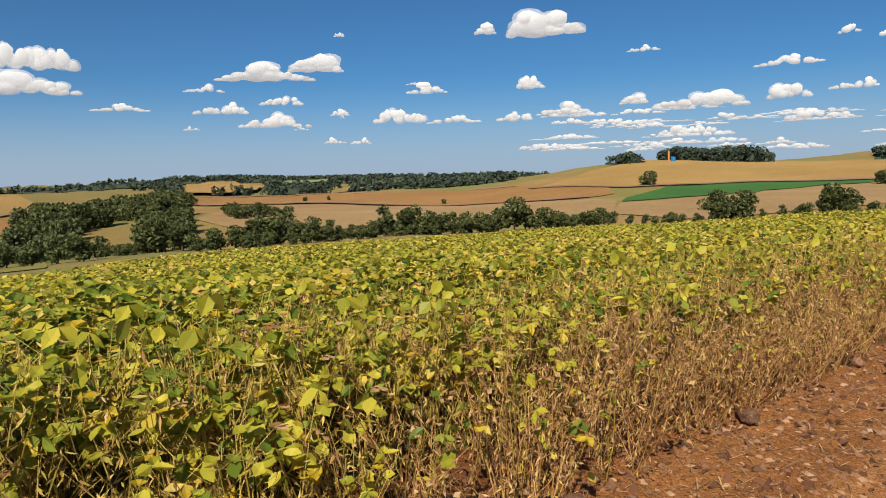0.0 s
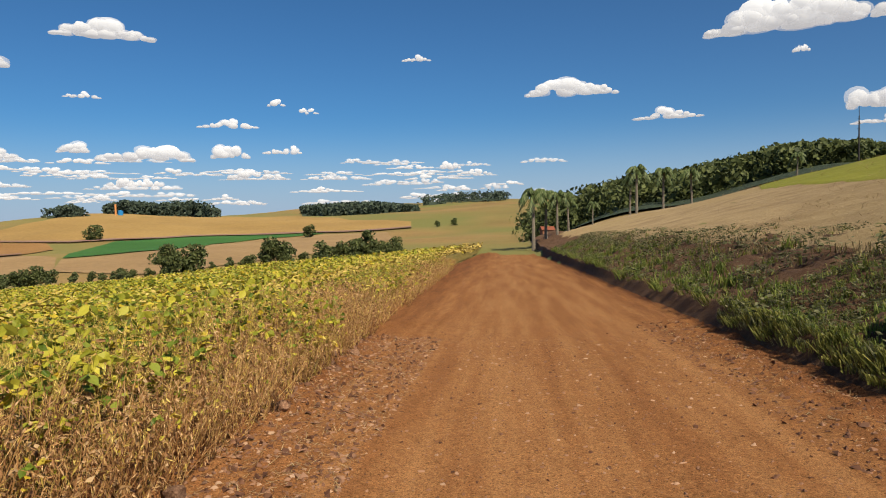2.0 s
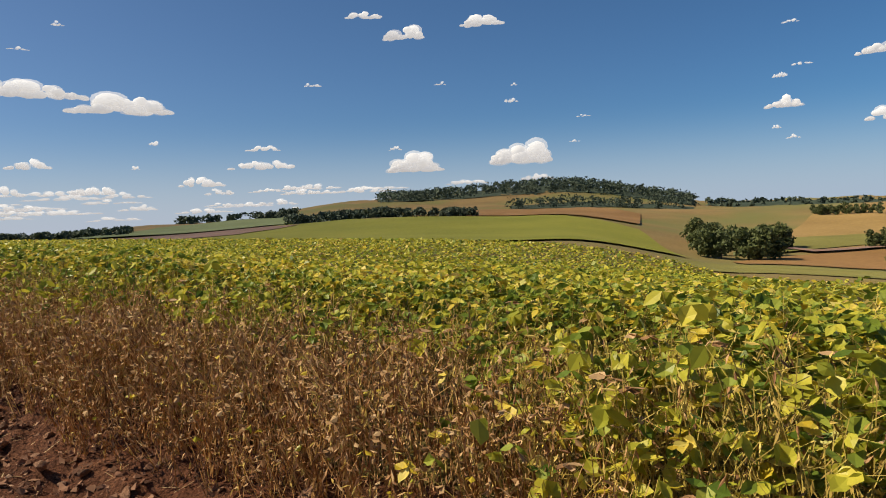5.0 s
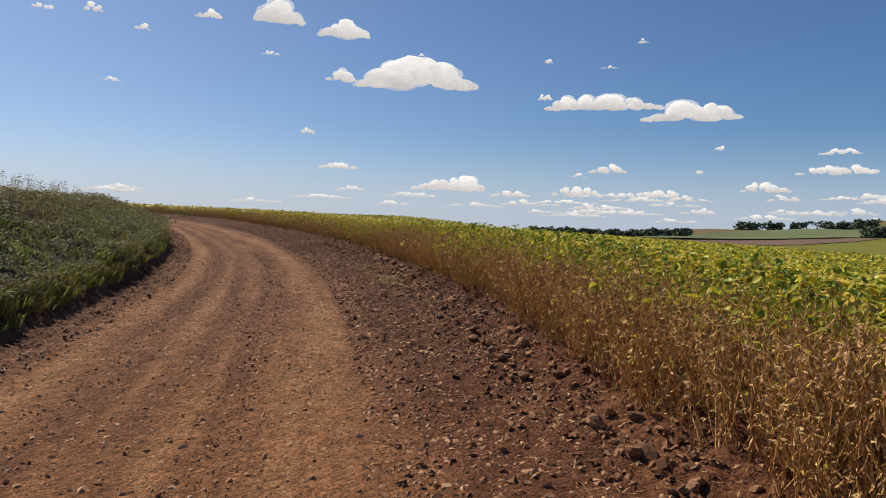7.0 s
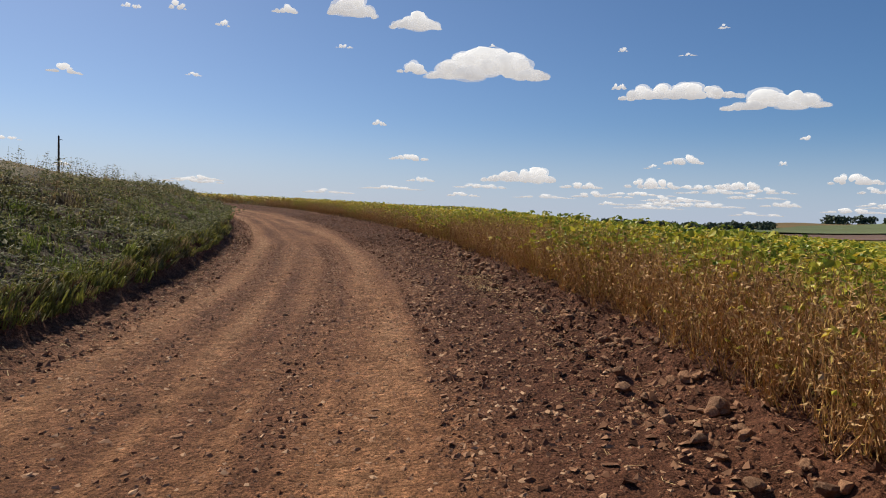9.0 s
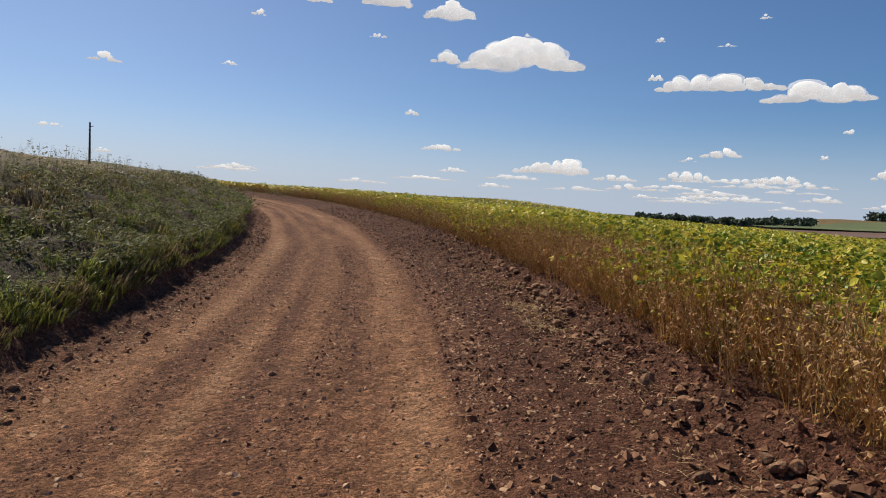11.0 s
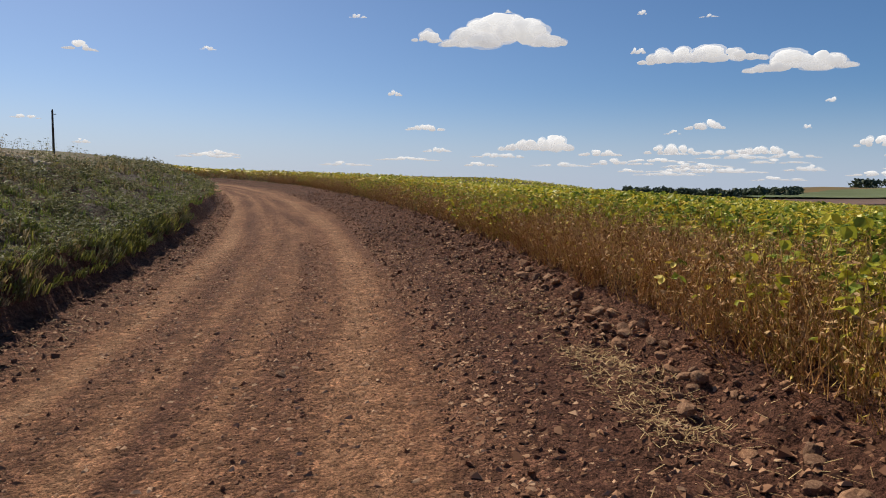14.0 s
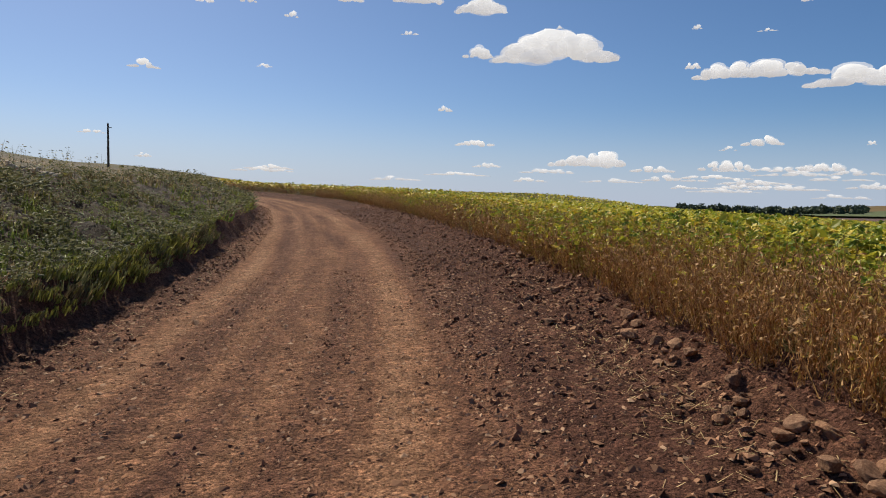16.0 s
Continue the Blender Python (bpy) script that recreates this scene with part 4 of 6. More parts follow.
def bank_growth():
    rng = np.random.default_rng(61)
    kinds = {"grass": [tuft(rng, 12, 0.17, 0.7) for _ in range(8)], "dry": [tuft(rng, 9, 0.20, 0.8) for _ in range(5)],
             "grey": [weed(rng, 18, 0.09, 0.17, 0.065) for _ in range(6)], "lush": [tuft(rng, 14, 0.20, 0.5) for _ in range(6)]}
    mats = {"grass": M_GRASS, "dry": M_GRASS_DRY, "grey": M_GRASS_GREY, "lush": M_GRASS_LUSH}
    pieces = {k: [] for k in mats}
    hanging = [tuft(rng, 11, 0.22, 1.5) for _ in range(6)]
    for y0, y1, b0, b1, dens, grow in ((-13, 30, 0.40, 3.4, 78, 1.0), (-13, 28, 0.16, 0.60, 110, 1.0), (-13, 30, 3.4, 5.2, 30, 0.8), (-13, 32, 5.2, 7.0, 16, 0.7), (-13, 34, 6.5, 12.0, 6, 0.7), (-60, -13, 0.3, 4.6, 14, 1.6), (30, 66, 0.3, 4.6, 12, 1.6)):
        n = int((y1 - y0) * (b1 - b0) * dens)
        y, b = rng.uniform(y0, y1, n), rng.uniform(b0, b1, n)
        x, py = along_road(y, -road_left(y) - b)
        z = near_height(x - 0.12 * (b < 0.5), py)
        patch, fine = wave(x, py, 1.1, 6.0), wave(x, py, 0.35, 2.0)
        bare = (speckle(x, py, 0.75, 9.0) + 0.4 * speckle(x, py, 0.25, 10.0) > 0.96) & (b > 0.8)
        p = rng.random(n) + 0.20 * patch + 0.5 * (speckle(x, py, 0.6, 11.0) - 0.5) - 0.06 - 0.52 * smooth(1.2, 3.4, b) + 0.10 + 0.30 * smooth(5, -4, y)
        bare |= (np.hypot(x + 4.75, py + 8.5) < 0.5) | (np.hypot(x + 7.7, py - 25.3) < 0.6)
        kind = np.where(bare, -1, np.where(p > 0.80, 3, np.where(p > 0.50, 0, np.where(p > 0.16, 2, 1))))
        kind = np.where((kind == 3) & (b1 < 1), 0, kind)
        size = grow * rng.uniform(0.65, 1.25, n) * (0.55 + 0.2 * fine + 0.9 * speckle(x, py, 0.38, 12.0)) * (1.0 - 0.35 * smooth(2.6, 4.6, b))
        yaw = rng.uniform(0, 6.283, n)
        tilt = rng.normal(0, 0.18, (n, 2))
        tilt[:, 0] += 0.40 * smooth(0.75, 0.35, b) + 0.05
        for i, key in enumerate(("grass", "dry", "grey", "lush")):
            models = hanging if b1 < 1 else kinds[key]
            for m, t in enumerate(models):
                on = (kind == i) & (np.arange(n) % len(models) == m)
                spread({key: t}, yaw[on], size[on], tilt[on], np.stack([x, py, z], -1)[on], pieces)
    # tall weeds along the rim
    for m, t in enumerate([weed(rng, 16, 0.07, 0.55, 0.06) for _ in range(4)]):
        y, b = rng.uniform(12, 32, 55), rng.uniform(2.2, 4.4, 55)
        x, py = along_road(y, -road_left(y) - b)
        spread({("grey", "dry", "grass", "grey")[m]: t}, rng.uniform(0, 6.283, 55), rng.uniform(0.5, 1.1, 55), rng.normal(0, 0.2, (55, 2)), np.stack([x, py, near_height(x, py)], -1), pieces)
    joined("bank_grass", pieces, mats, "tangled green grass and grey weeds on the cut bank", "grass")


M_GRASS_LUSH = foliage("bank_lush_grass", (0.085, 0.120, 0.024), (0.155, 0.20, 0.038), (0.28, 0.31, 0.075), 0.32, 0.5)
bank_growth()


def strewn(name, label, spots, size, mat, seed, tri=False):
    """Loose straw: thin bent strips lying about."""
    rng = np.random.default_rng(seed)
    vs, fs, k = [], [], 0
    for x, y, z in spots:
        n = len(x)
        a, ln = rng.uniform(0, 6.283, n), size * rng.uniform(0.4, 1.4, n)
        d = np.stack([np.cos(a), np.sin(a), rng.uniform(-0.15, 0.45, n)], -1) * ln[:, None]
        s = np.stack([-np.sin(a), np.cos(a), 0 * a], -1) * (0.0022 + 0.018 * size * rng.uniform(0.3, 1, n))[:, None]
        p = np.stack([x, y, z + 0.012], -1)
        vs.append(np.stack([p - s, p + s, p + d + s * 0.6, p + d - s * 0.6], 1).reshape(-1, 3))
        fs.append((np.array([[0, 1, 2], [0, 2, 3]])[None] + 4 * np.arange(n)[:, None, None]).reshape(-1, 3) + k)
        k += 4 * n
    return tagged(sheet(name, np.concatenate(vs), np.concatenate(fs), mat, False), label, "straw", kind="stuff")


def slope_spots(rng, n, y0, y1, b0, b1):
    y, b = rng.uniform(y0, y1, n), rng.uniform(b0, b1, n)
    x, py = along_road(y, -road_left(y) - b)
    return x, py, ground_height(x, py) + 0.05 + 0.04 * wave(x, py, 0.6, 3.0)


rng = np.random.default_rng(71)
strewn("straw_litter", "pale soybean straw strewn over the harvested slope", [slope_spots(rng, 9000, -30, 40, 3.6, 9), slope_spots(rng, 9000, -45, 60, 8, 20)], 0.24, M_STRAW, 72)
strewn("straw_litter", "pale straw on the farther slope", [slope_spots(rng, 9000, -100, 95, 18, 60)], 0.6, M_STRAW, 73)


def road_spots(rng, n, y0, y1, u0, u1):
    y, u = rng.uniform(y0, y1, n), rng.uniform(u0, u1, n)
    x, py = along_road(y, u)
    return x, py, road_surface(x, py, y, u)[0]


strewn("straw_litter", "dry straw bits along the edges of the road", [road_spots(rng, 1700, -10, 28, 1.75, 2.9), road_spots(rng, 2200, -12, 2, 1.5, 2.9), road_spots(rng, 350, 9, 17, 2.0, 2.6), road_spots(rng, 700, 13.4, 15.3, 2.0, 2.45), road_spots(rng, 250, 16, 19, 2.0, 2.5), road_spots(rng, 1300, -14, 6, -2.95, -2.2), road_spots(rng, 700, 6, 30, -2.5, -2.0)], 0.075, M_STRAW, 74)

# ---- trees ----
a, k = np.meshgrid(np.linspace(118, 161, 70), np.linspace(0, 1, 50), indexing="ij")
r = np.interp(a, [118, 149.6, 152.6, 155.6, 161], [22, 27, 31, 40, 66]) * (1 + 0.04 * wave(a, a, 1.7, 2.0))
r = r + (118 - r) * k
x, y = EYE_X - r * np.sin(np.radians(a)), EYE_Y + r * np.cos(np.radians(a))
z = ground_height(x, y) + 0.10 + 0.04 * wave(x, y, 0.6, 3.0) - 0.15 * (k == 0)
tagged(sheet("field", np.stack([x, y, z], -1).reshape(-1, 3), grid_faces(70, 50)[:, ::-1], M_MEADOW), "light green meadow on the upper slope", "field", kind="structure")

def part(name, bm, mat, parent, label=""):
    """One mesh under a thing, or under a part, from a bmesh or from arrays of places and triangles."""
    if isinstance(bm, tuple):
        ob = sheet(name, bm[0], bm[1], mat, False)
    else:
        me = bpy.data.meshes.new(name)
        bm.to_mesh(me)
        bm.free()
        me.materials.append(mat)
        ob = new(name, me)
    ob.parent = parent
    return tagged(ob, label)


def tube(pts, radii, sides=7):
    """A tapered limb through points, as triangles."""
    pts = np.asarray(pts, float)
    ang = np.linspace(0, 2 * np.pi, sides, endpoint=False)
    d = unit(np.gradient(pts, axis=0))
    side = unit(np.cross(d, [0.31, 0.90, 0.11]))
    up = np.cross(d, side)
    v = pts[:, None] + np.asarray(radii)[:, None, None] * (np.cos(ang)[None, :, None] * side[:, None] + np.sin(ang)[None, :, None] * up[:, None])
    q = grid_faces(len(pts), sides, True)
    return v.reshape(-1, 3), np.concatenate([q[:, [0, 1, 2]], q[:, [0, 2, 3]]])


def leaf_cards(at, nrm, size, rng):
    """Small folded leaf sprays at places, facing about along normals."""
    n = len(at)
    nrm = unit(nrm + 0.7 * rng.normal(0, 1, (n, 3)))
    way = unit(np.cross(nrm, rng.normal(0, 1, (n, 3))))
    side = np.cross(way, nrm)
    s = (size * rng.uniform(0.6, 1.3, n))[:, None]
    v = np.stack([at - way * s, at - side * s * 0.55 + nrm * s * 0.2, at + way * s, at + side * s * 0.6 - nrm * s * 0.15], 1).reshape(-1, 3)
    f = (np.array([[0, 1, 2], [0, 2, 3]])[None] + 4 * np.arange(n)[:, None, None]).reshape(-1, 3)
    return v, f


def crown_points(rng, blobs, n):
    """Places on and inside a crown made of several lumps, more of them on its skin."""
    which = rng.integers(0, len(blobs), n)
    c, r = blobs[which, :3], blobs[which, 3:]
    d = unit(rng.normal(0, 1, (n, 3)))
    d[:, 2] = np.where(d[:, 2] < -0.8, -d[:, 2], d[:, 2])
    k = rng.uniform(0.62, 1.06, n)[:, None]
    return c + d * r * k, d


def broadleaf(rng, wide, cards, mat, label, open_base=False):
    """A tree about 10 m tall: trunk, limbs and a lumpy crown of leaf sprays."""
    root = new("tree")
    tagged(root, label, "tree")
    base = 0.16 if open_base else 0.02
    bend = rng.normal(0, 0.25, 2)
    trunk = [(0, 0, -0.6), (0.1 * bend[0], 0.1 * bend[1], 1.2), (bend[0] * 0.6, bend[1] * 0.6, 3.2), (bend[0], bend[1], 5.6)]
    part("trunk", tube(trunk, [0.34, 0.26, 0.2, 0.1]), M_BARK, root)
    blobs = []
    for k in range(14):
        a, rr = rng.uniform(0, 6.283), wide * math.sqrt(rng.random()) * 0.78
        z = 10 * (base + 0.12 + (0.80 - base) * (k % 7 + rng.random()) / 7 * (1 - 0.40 * (rr / wide) ** 2))
        s = rng.uniform(1.2, 2.1) * (wide / 4.2) ** 0.5
        blobs.append((rr * math.cos(a), rr * math.sin(a), min(z, 9.6 - s * 0.6), s * 1.25, s * 1.25, s * 0.85))
        if k < 6:
            part("limb", tube([trunk[2], (rr * 0.5 * math.cos(a), rr * 0.5 * math.sin(a), (3.2 + z) / 2), (rr * 0.9 * math.cos(a), rr * 0.9 * math.sin(a), z)], [0.14, 0.09, 0.03], 5), M_BARK, root)
    p, d = crown_points(rng, np.array(blobs), cards)
    p[:, 2] = np.maximum(p[:, 2], 10 * base * rng.uniform(0.2, 1.0, len(p)))
    part("crown", leaf_cards(p, d, 0.60, rng), mat, root)
    return root


def palm(rng, label):
    """A feather palm about 10 m tall with arching fronds and a skirt of hanging ones."""
    root = new("palm_tree")
    tagged(root, label, "palm tree")
    t = np.linspace(0, 1, 7)
    trunk = np.stack([0.25 * t ** 2, -0.15 * t ** 2, -0.4 + 7.6 * t], -1)
    part("trunk", tube(trunk, np.linspace(0.24, 0.15, 7), 8), M_PALMTRUNK, root)
    head = trunk[-1]
    for k in range(17):
        a, lift = k * 2.4 + rng.normal(0, 0.2), rng.uniform(-0.2, 1.35)
        s = np.linspace(0, 1, 9)
        ln = rng.uniform(2.1, 2.9)
        rad, z = ln * s * math.cos(lift * 0.6) * 0.8, ln * (s * math.sin(lift) * 0.9 - 0.85 * s ** 2.0)
        mid = head + np.stack([rad * math.cos(a), rad * math.sin(a), z], -1)
        out, vs, fs = np.array([-math.sin(a), math.cos(a), 0]), [], []
        for i in range(1, 9):
            for sgn in (-1, 1):
                for j in range(2):
                    p0 = mid[i - 1] + (mid[i] - mid[i - 1]) * (0.5 * j + 0.2)
                    reach = 0.9 * math.sin(math.pi * min(0.97, (i - 0.4 + 0.5 * j) / 9.5)) + 0.12
                    tip = p0 + sgn * out * reach * 0.55 + np.array([0, 0, -reach * rng.uniform(0.55, 0.95)]) + (mid[i] - mid[i - 1]) * 0.5
                    w = unit(mid[i] - mid[i - 1]) * 0.15
                    b0 = len(vs)
                    vs += [p0 - w, p0 + w, tip]
                    fs.append((b0, b0 + 1, b0 + 2))
        part("frond", (np.array(vs), np.array(fs)), M_PALM, root)
    return root


rng = np.random.default_rng(31)
TREES = [broadleaf(rng, w, c, m, lab, o) for w, c, m, lab, o in (
    (4.6, 1100, M_TREE, "dark green broadleaf tree in the valley", False), (3.4, 900, M_TREE, "dense dark green tree by the stream", False),
    (5.6, 1400, M_TREE, "broad spreading dark green tree", False), (3.0, 720, M_TREE_LIGHT, "lighter green tree with a loose crown", False),
    (4.0, 1000, M_TREE, "rounded dark green tree", False), (2.3, 600, M_TREE_LIGHT, "slender lighter green tree", True))]
PALMS = [palm(rng, "tall feather palm with drooping fronds") for _ in range(3)]


def stand(kinds, i, yaw, r, tall, group, sink=0.0, spin=0.0):
    """Sets a copy of a tree on the ground."""
    x, y = bearing(yaw, r)
    ob = copy_thing(kinds[i], pose(x, y, float(ground_height(x, y)) - sink, 0, 0, spin) @ Matrix.Scale(tall / 10.0, 4))
    ob.scale = [tall / 10.0] * 3
    ob["group"] = group
    return ob


rng = np.random.default_rng(78)
# low bushes and saplings that fill the belt
for k in range(60):
    yaw = rng.uniform(-144, -111)
    stand(TREES, int(rng.choice([1, 3, 4, 0])), yaw, rng.uniform(195, 235), rng.uniform(3.6, 5.6), "bushes along the valley stream", 0.3, rng.uniform(0, 360))
for k in range(26):
    yaw = rng.uniform(-171, -144)
    stand(TREES, int(rng.choice([1, 3, 4, 0])), yaw, rng.uniform(205, 250), rng.uniform(2.6, 4.2), "bushes below the soybean field", 0.3, rng.uniform(0, 360))
rng = np.random.default_rng(77)
BELT = "trees along the valley stream"
# yaw, distance, height, kind
for yaw, r, tall, k in ((-90.8, 205, 6.0, 4), (-89.6, 215, 5.0, 1), (-97.1, 190, 7.5, 3), (-98.4, 200, 6.2, 4), (-100.0, 185, 6.0, 0), (-101.6, 195, 7.0, 1),
                        (-103.0, 190, 7.4, 4), (-104.2, 205, 6.4, 0), (-112.6, 205, 6.8, 4), (-114.2, 215, 7.4, 0), (-115.5, 220, 9.4, 1), (-116.6, 225, 10.4, 4), (-117.7, 225, 11.2, 0), (-119.0, 205, 7.5, 4), (-120.2, 200, 7.9, 0)):
    stand(TREES, k, yaw, r, tall, BELT, 0.2, rng.uniform(0, 360))
for yaw, r, tall, k in ((-121.5, 200, 7.0, 1), (-126.2, 215, 10.6, 3), (-128.4, 220, 10.2, 4), (-129.8, 210, 7.6, 0), (-131.0, 205, 7.0, 4), (-132.2, 210, 7.2, 1), (-133.3, 205, 6.6, 0),
                        (-134.4, 210, 6.6, 4), (-135.6, 212, 7.4, 0), (-137.1, 215, 10.6, 0), (-138.0, 220, 8.6, 4), (-139.8, 215, 6.6, 2), (-140.7, 220, 5.8, 4), (-143.0, 215, 5.4, 4), (-143.9, 220, 5.8, 2), (-141.9, 210, 4.4, 3)):
    stand(TREES, k, yaw, r, tall, BELT, 0.2, rng.uniform(0, 360))
for yaw, r, tall, k in ((-144.9, 240, 5.0, 4), (-146.4, 235, 3.8, 3), (-147.6, 240, 3.6, 4), (-149.0, 238, 3.4, 3), (-150.4, 235, 3.4, 4), (-153.0, 215, 9.4, 2), (-154.6, 220, 9.0, 2),
                        (-157.4, 232, 4.6, 3), (-159.0, 235, 4.8, 4), (-160.6, 238, 10.2, 4), (-161.7, 240, 8.4, 0), (-163.2, 245, 4.4, 4), (-164.9, 235, 7.6, 0), (-166.2, 240, 7.6, 4), (-168.1, 242, 11.4, 1), (-167.2, 240, 7.8, 0), (-169.3, 240, 7.6, 4), (-170.7, 235, 7.4, 0)):
    stand(TREES, k, yaw, r, tall, "trees below the soybean field", 0.2, rng.uniform(0, 360))
# the denser wood in the valley bottom
WOOD_TOP = ((-111.2, -0.25), (-110.6, -0.15), (-107.7, -0.3), (-105.0, -0.62), (-102.0, -0.85), (-99.4, -1.15), (-98.4, -1.6))
for k in range(118):
    yaw, r = rng.uniform(-110.9, -98.6), 215 + 325 * rng.random() ** 0.8
    if -107.4 < yaw < -102.9 and 285 < r < 420:
        continue
    x, y = bearing(yaw, r)
    top = EYE_Z + r * math.tan(radians(float(np.interp(yaw, *zip(*WOOD_TOP))))) - float(ground_height(x, y))
    tall = min(rng.uniform(10.0, 14.5) * (1.35 if r > 400 else 1.0), top * rng.uniform(0.85, 1.0))
    if r <= 285 and -107.4 < yaw < -102.9:
        tall = rng.uniform(3.0, 4.6)
    stand(TREES, int(rng.integers(0, 5)), yaw, r, tall, "dense wood in the valley bottom", 0.3, rng.uniform(0, 360))
for k in range(11):
    stand(TREES, int(rng.integers(0, 5)), -113.4 - 5.0 * k / 10, 425 + rng.uniform(-12, 12), rng.uniform(8.5, 11.5) - 0.35 * k, "copse on the pale slope", 0.3, rng.uniform(0, 360))
for k in range(14):
    f = k / 13
    stand(TREES, int(rng.integers(0, 5)), -88.2 - 7.2 * f, 385 + 75 * f + rng.uniform(-8, 8), rng.uniform(8, 11.5), "copse on the stubble field", 0.3, rng.uniform(0, 360))
for k in range(16):
    stand(TREES, int(rng.integers(0, 5)), rng.uniform(-82.5, -76), rng.uniform(300, 380), rng.uniform(12, 15), "wood beside the small green field", 0.3, rng.uniform(0, 360))
for k in range(10):
    stand(TREES, int(rng.integers(0, 5)), -84.4 - 4.1 * k / 9, 700 + rng.uniform(-15, 15), rng.uniform(8, 12), "trees on the far stubble rise", 0.3, rng.uniform(0, 360))
# single trees on the far slopes
for yaw, r, tall, k in ((-147.6, 585, 12.5, 2), (-163.6, 560, 11.5, 4), (-131.0, 560, 5.0, 4), (-119.5, 640, 5.0, 4), (-121.4, 650, 5.5, 1), (-174.2, 600, 6.0, 4), (-175.6, 610, 7.0, 0)):
    stand(TREES, k, yaw, r, tall, "single trees on the slopes", 0.3, rng.uniform(0, 360))
for yaw, r, tall, k in ((-95.0, 180, 9.4, 0), (-92.9, 178, 5.6, 1), (177.8, 92, 10.6, 1), (176.8, 96, 9.0, 0), (175.9, 94, 8.0, 2), (175.0, 97, 7.2, 0), (169.7, 104, 9.4, 2), (170.2, 107, 8.2, 1), (167.7, 108, 8.4, 0), (165.6, 112, 7.8, 1), (158.3, 140, 7.2, 2), (173.1, 100, 4.6, 1)):
    stand(PALMS, k, yaw, r, tall, "feather palms near the farm", 0.2, rng.uniform(0, 360))
for o in (*TREES, *PALMS):
    for c in (*o.children_recursive, o):
        bpy.data.objects.remove(c)


def woods(name, label, n, yaws, rs, tall, cards, size, seed, mat=None, edge=None, floor=True, crest=None, lift=0.7):
    """A far wood: many crowns of coarse leaf sprays in one mesh."""
    rng = np.random.default_rng(seed)
    at, nr = [], []
    for _ in range(n):
        yaw, r = rng.uniform(*yaws), rng.uniform(*rs)
        if edge and not edge(yaw, r):
            continue
        x, y = bearing(yaw, r)
        g, h = float(ground_height(x, y)), rng.uniform(*tall)
        if crest:
            h = min(h, (EYE_Z + r * math.tan(radians(float(np.interp(yaw, *zip(*crest))))) - g) * rng.uniform(0.90, 1.02))
            if h < 3:
                continue
        w = max(h, 6.0) * rng.uniform(0.30, 0.45)
        blobs = np.array([(x + rng.normal(0, w * 0.5), y + rng.normal(0, w * 0.5), g + h * q, w, w, h * 0.24) for q in (0.08, 0.30, 0.54, 0.76, 0.66)])
        p, d = crown_points(rng, blobs, cards)
        at.append(p)
        nr.append(d)
    v, f = leaf_cards(np.concatenate(at), np.concatenate(nr), size, rng)
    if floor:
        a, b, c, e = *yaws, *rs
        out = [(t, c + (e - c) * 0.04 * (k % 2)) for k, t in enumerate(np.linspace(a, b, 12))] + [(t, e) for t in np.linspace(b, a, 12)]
        # dark sheet in place of the shade the crowns would cast
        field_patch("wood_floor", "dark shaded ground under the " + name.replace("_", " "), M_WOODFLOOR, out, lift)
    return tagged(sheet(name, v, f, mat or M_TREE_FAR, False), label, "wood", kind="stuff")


woods("wooded_hill", "dark forest covering the hill behind the palms", 620, (147, 178), (170, 420), (10, 15), 110, 0.95, 41, M_TREE, lambda a, r: r > 205 - 2.2 * (a - 165) and not (a > 171 and r < 230), crest=((147, 4.6), (149.7, 4.55), (151, 4.2), (152, 3.95), (152.7, 4.5), (154.2, 4.9), (156.4, 5.0), (158.7, 5.0), (160.3, 4.75), (162.4, 4.1), (165.7, 3.5), (172.4, 2.7), (178, 2.25)))
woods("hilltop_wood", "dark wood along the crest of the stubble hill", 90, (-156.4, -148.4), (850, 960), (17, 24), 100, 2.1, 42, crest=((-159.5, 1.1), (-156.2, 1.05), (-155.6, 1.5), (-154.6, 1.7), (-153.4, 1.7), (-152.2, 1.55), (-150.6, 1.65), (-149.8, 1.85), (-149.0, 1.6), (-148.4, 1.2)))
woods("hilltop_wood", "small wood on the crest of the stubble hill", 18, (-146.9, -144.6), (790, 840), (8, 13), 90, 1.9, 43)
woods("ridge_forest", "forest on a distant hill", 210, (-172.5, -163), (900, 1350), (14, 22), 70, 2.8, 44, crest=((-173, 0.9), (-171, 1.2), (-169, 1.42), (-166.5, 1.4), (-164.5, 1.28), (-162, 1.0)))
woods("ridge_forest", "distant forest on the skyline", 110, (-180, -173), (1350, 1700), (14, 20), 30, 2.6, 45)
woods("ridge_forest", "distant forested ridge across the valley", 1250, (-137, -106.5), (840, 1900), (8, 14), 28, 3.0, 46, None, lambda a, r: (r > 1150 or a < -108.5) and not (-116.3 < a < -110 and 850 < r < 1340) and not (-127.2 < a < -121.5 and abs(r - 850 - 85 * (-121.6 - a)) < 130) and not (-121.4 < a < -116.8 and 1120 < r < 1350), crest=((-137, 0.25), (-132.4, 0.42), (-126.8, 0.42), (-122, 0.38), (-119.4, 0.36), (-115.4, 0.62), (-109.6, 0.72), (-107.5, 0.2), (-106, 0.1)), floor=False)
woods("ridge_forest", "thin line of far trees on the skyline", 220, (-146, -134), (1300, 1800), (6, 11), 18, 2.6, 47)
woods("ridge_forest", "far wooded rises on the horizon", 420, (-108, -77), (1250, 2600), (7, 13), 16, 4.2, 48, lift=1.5)
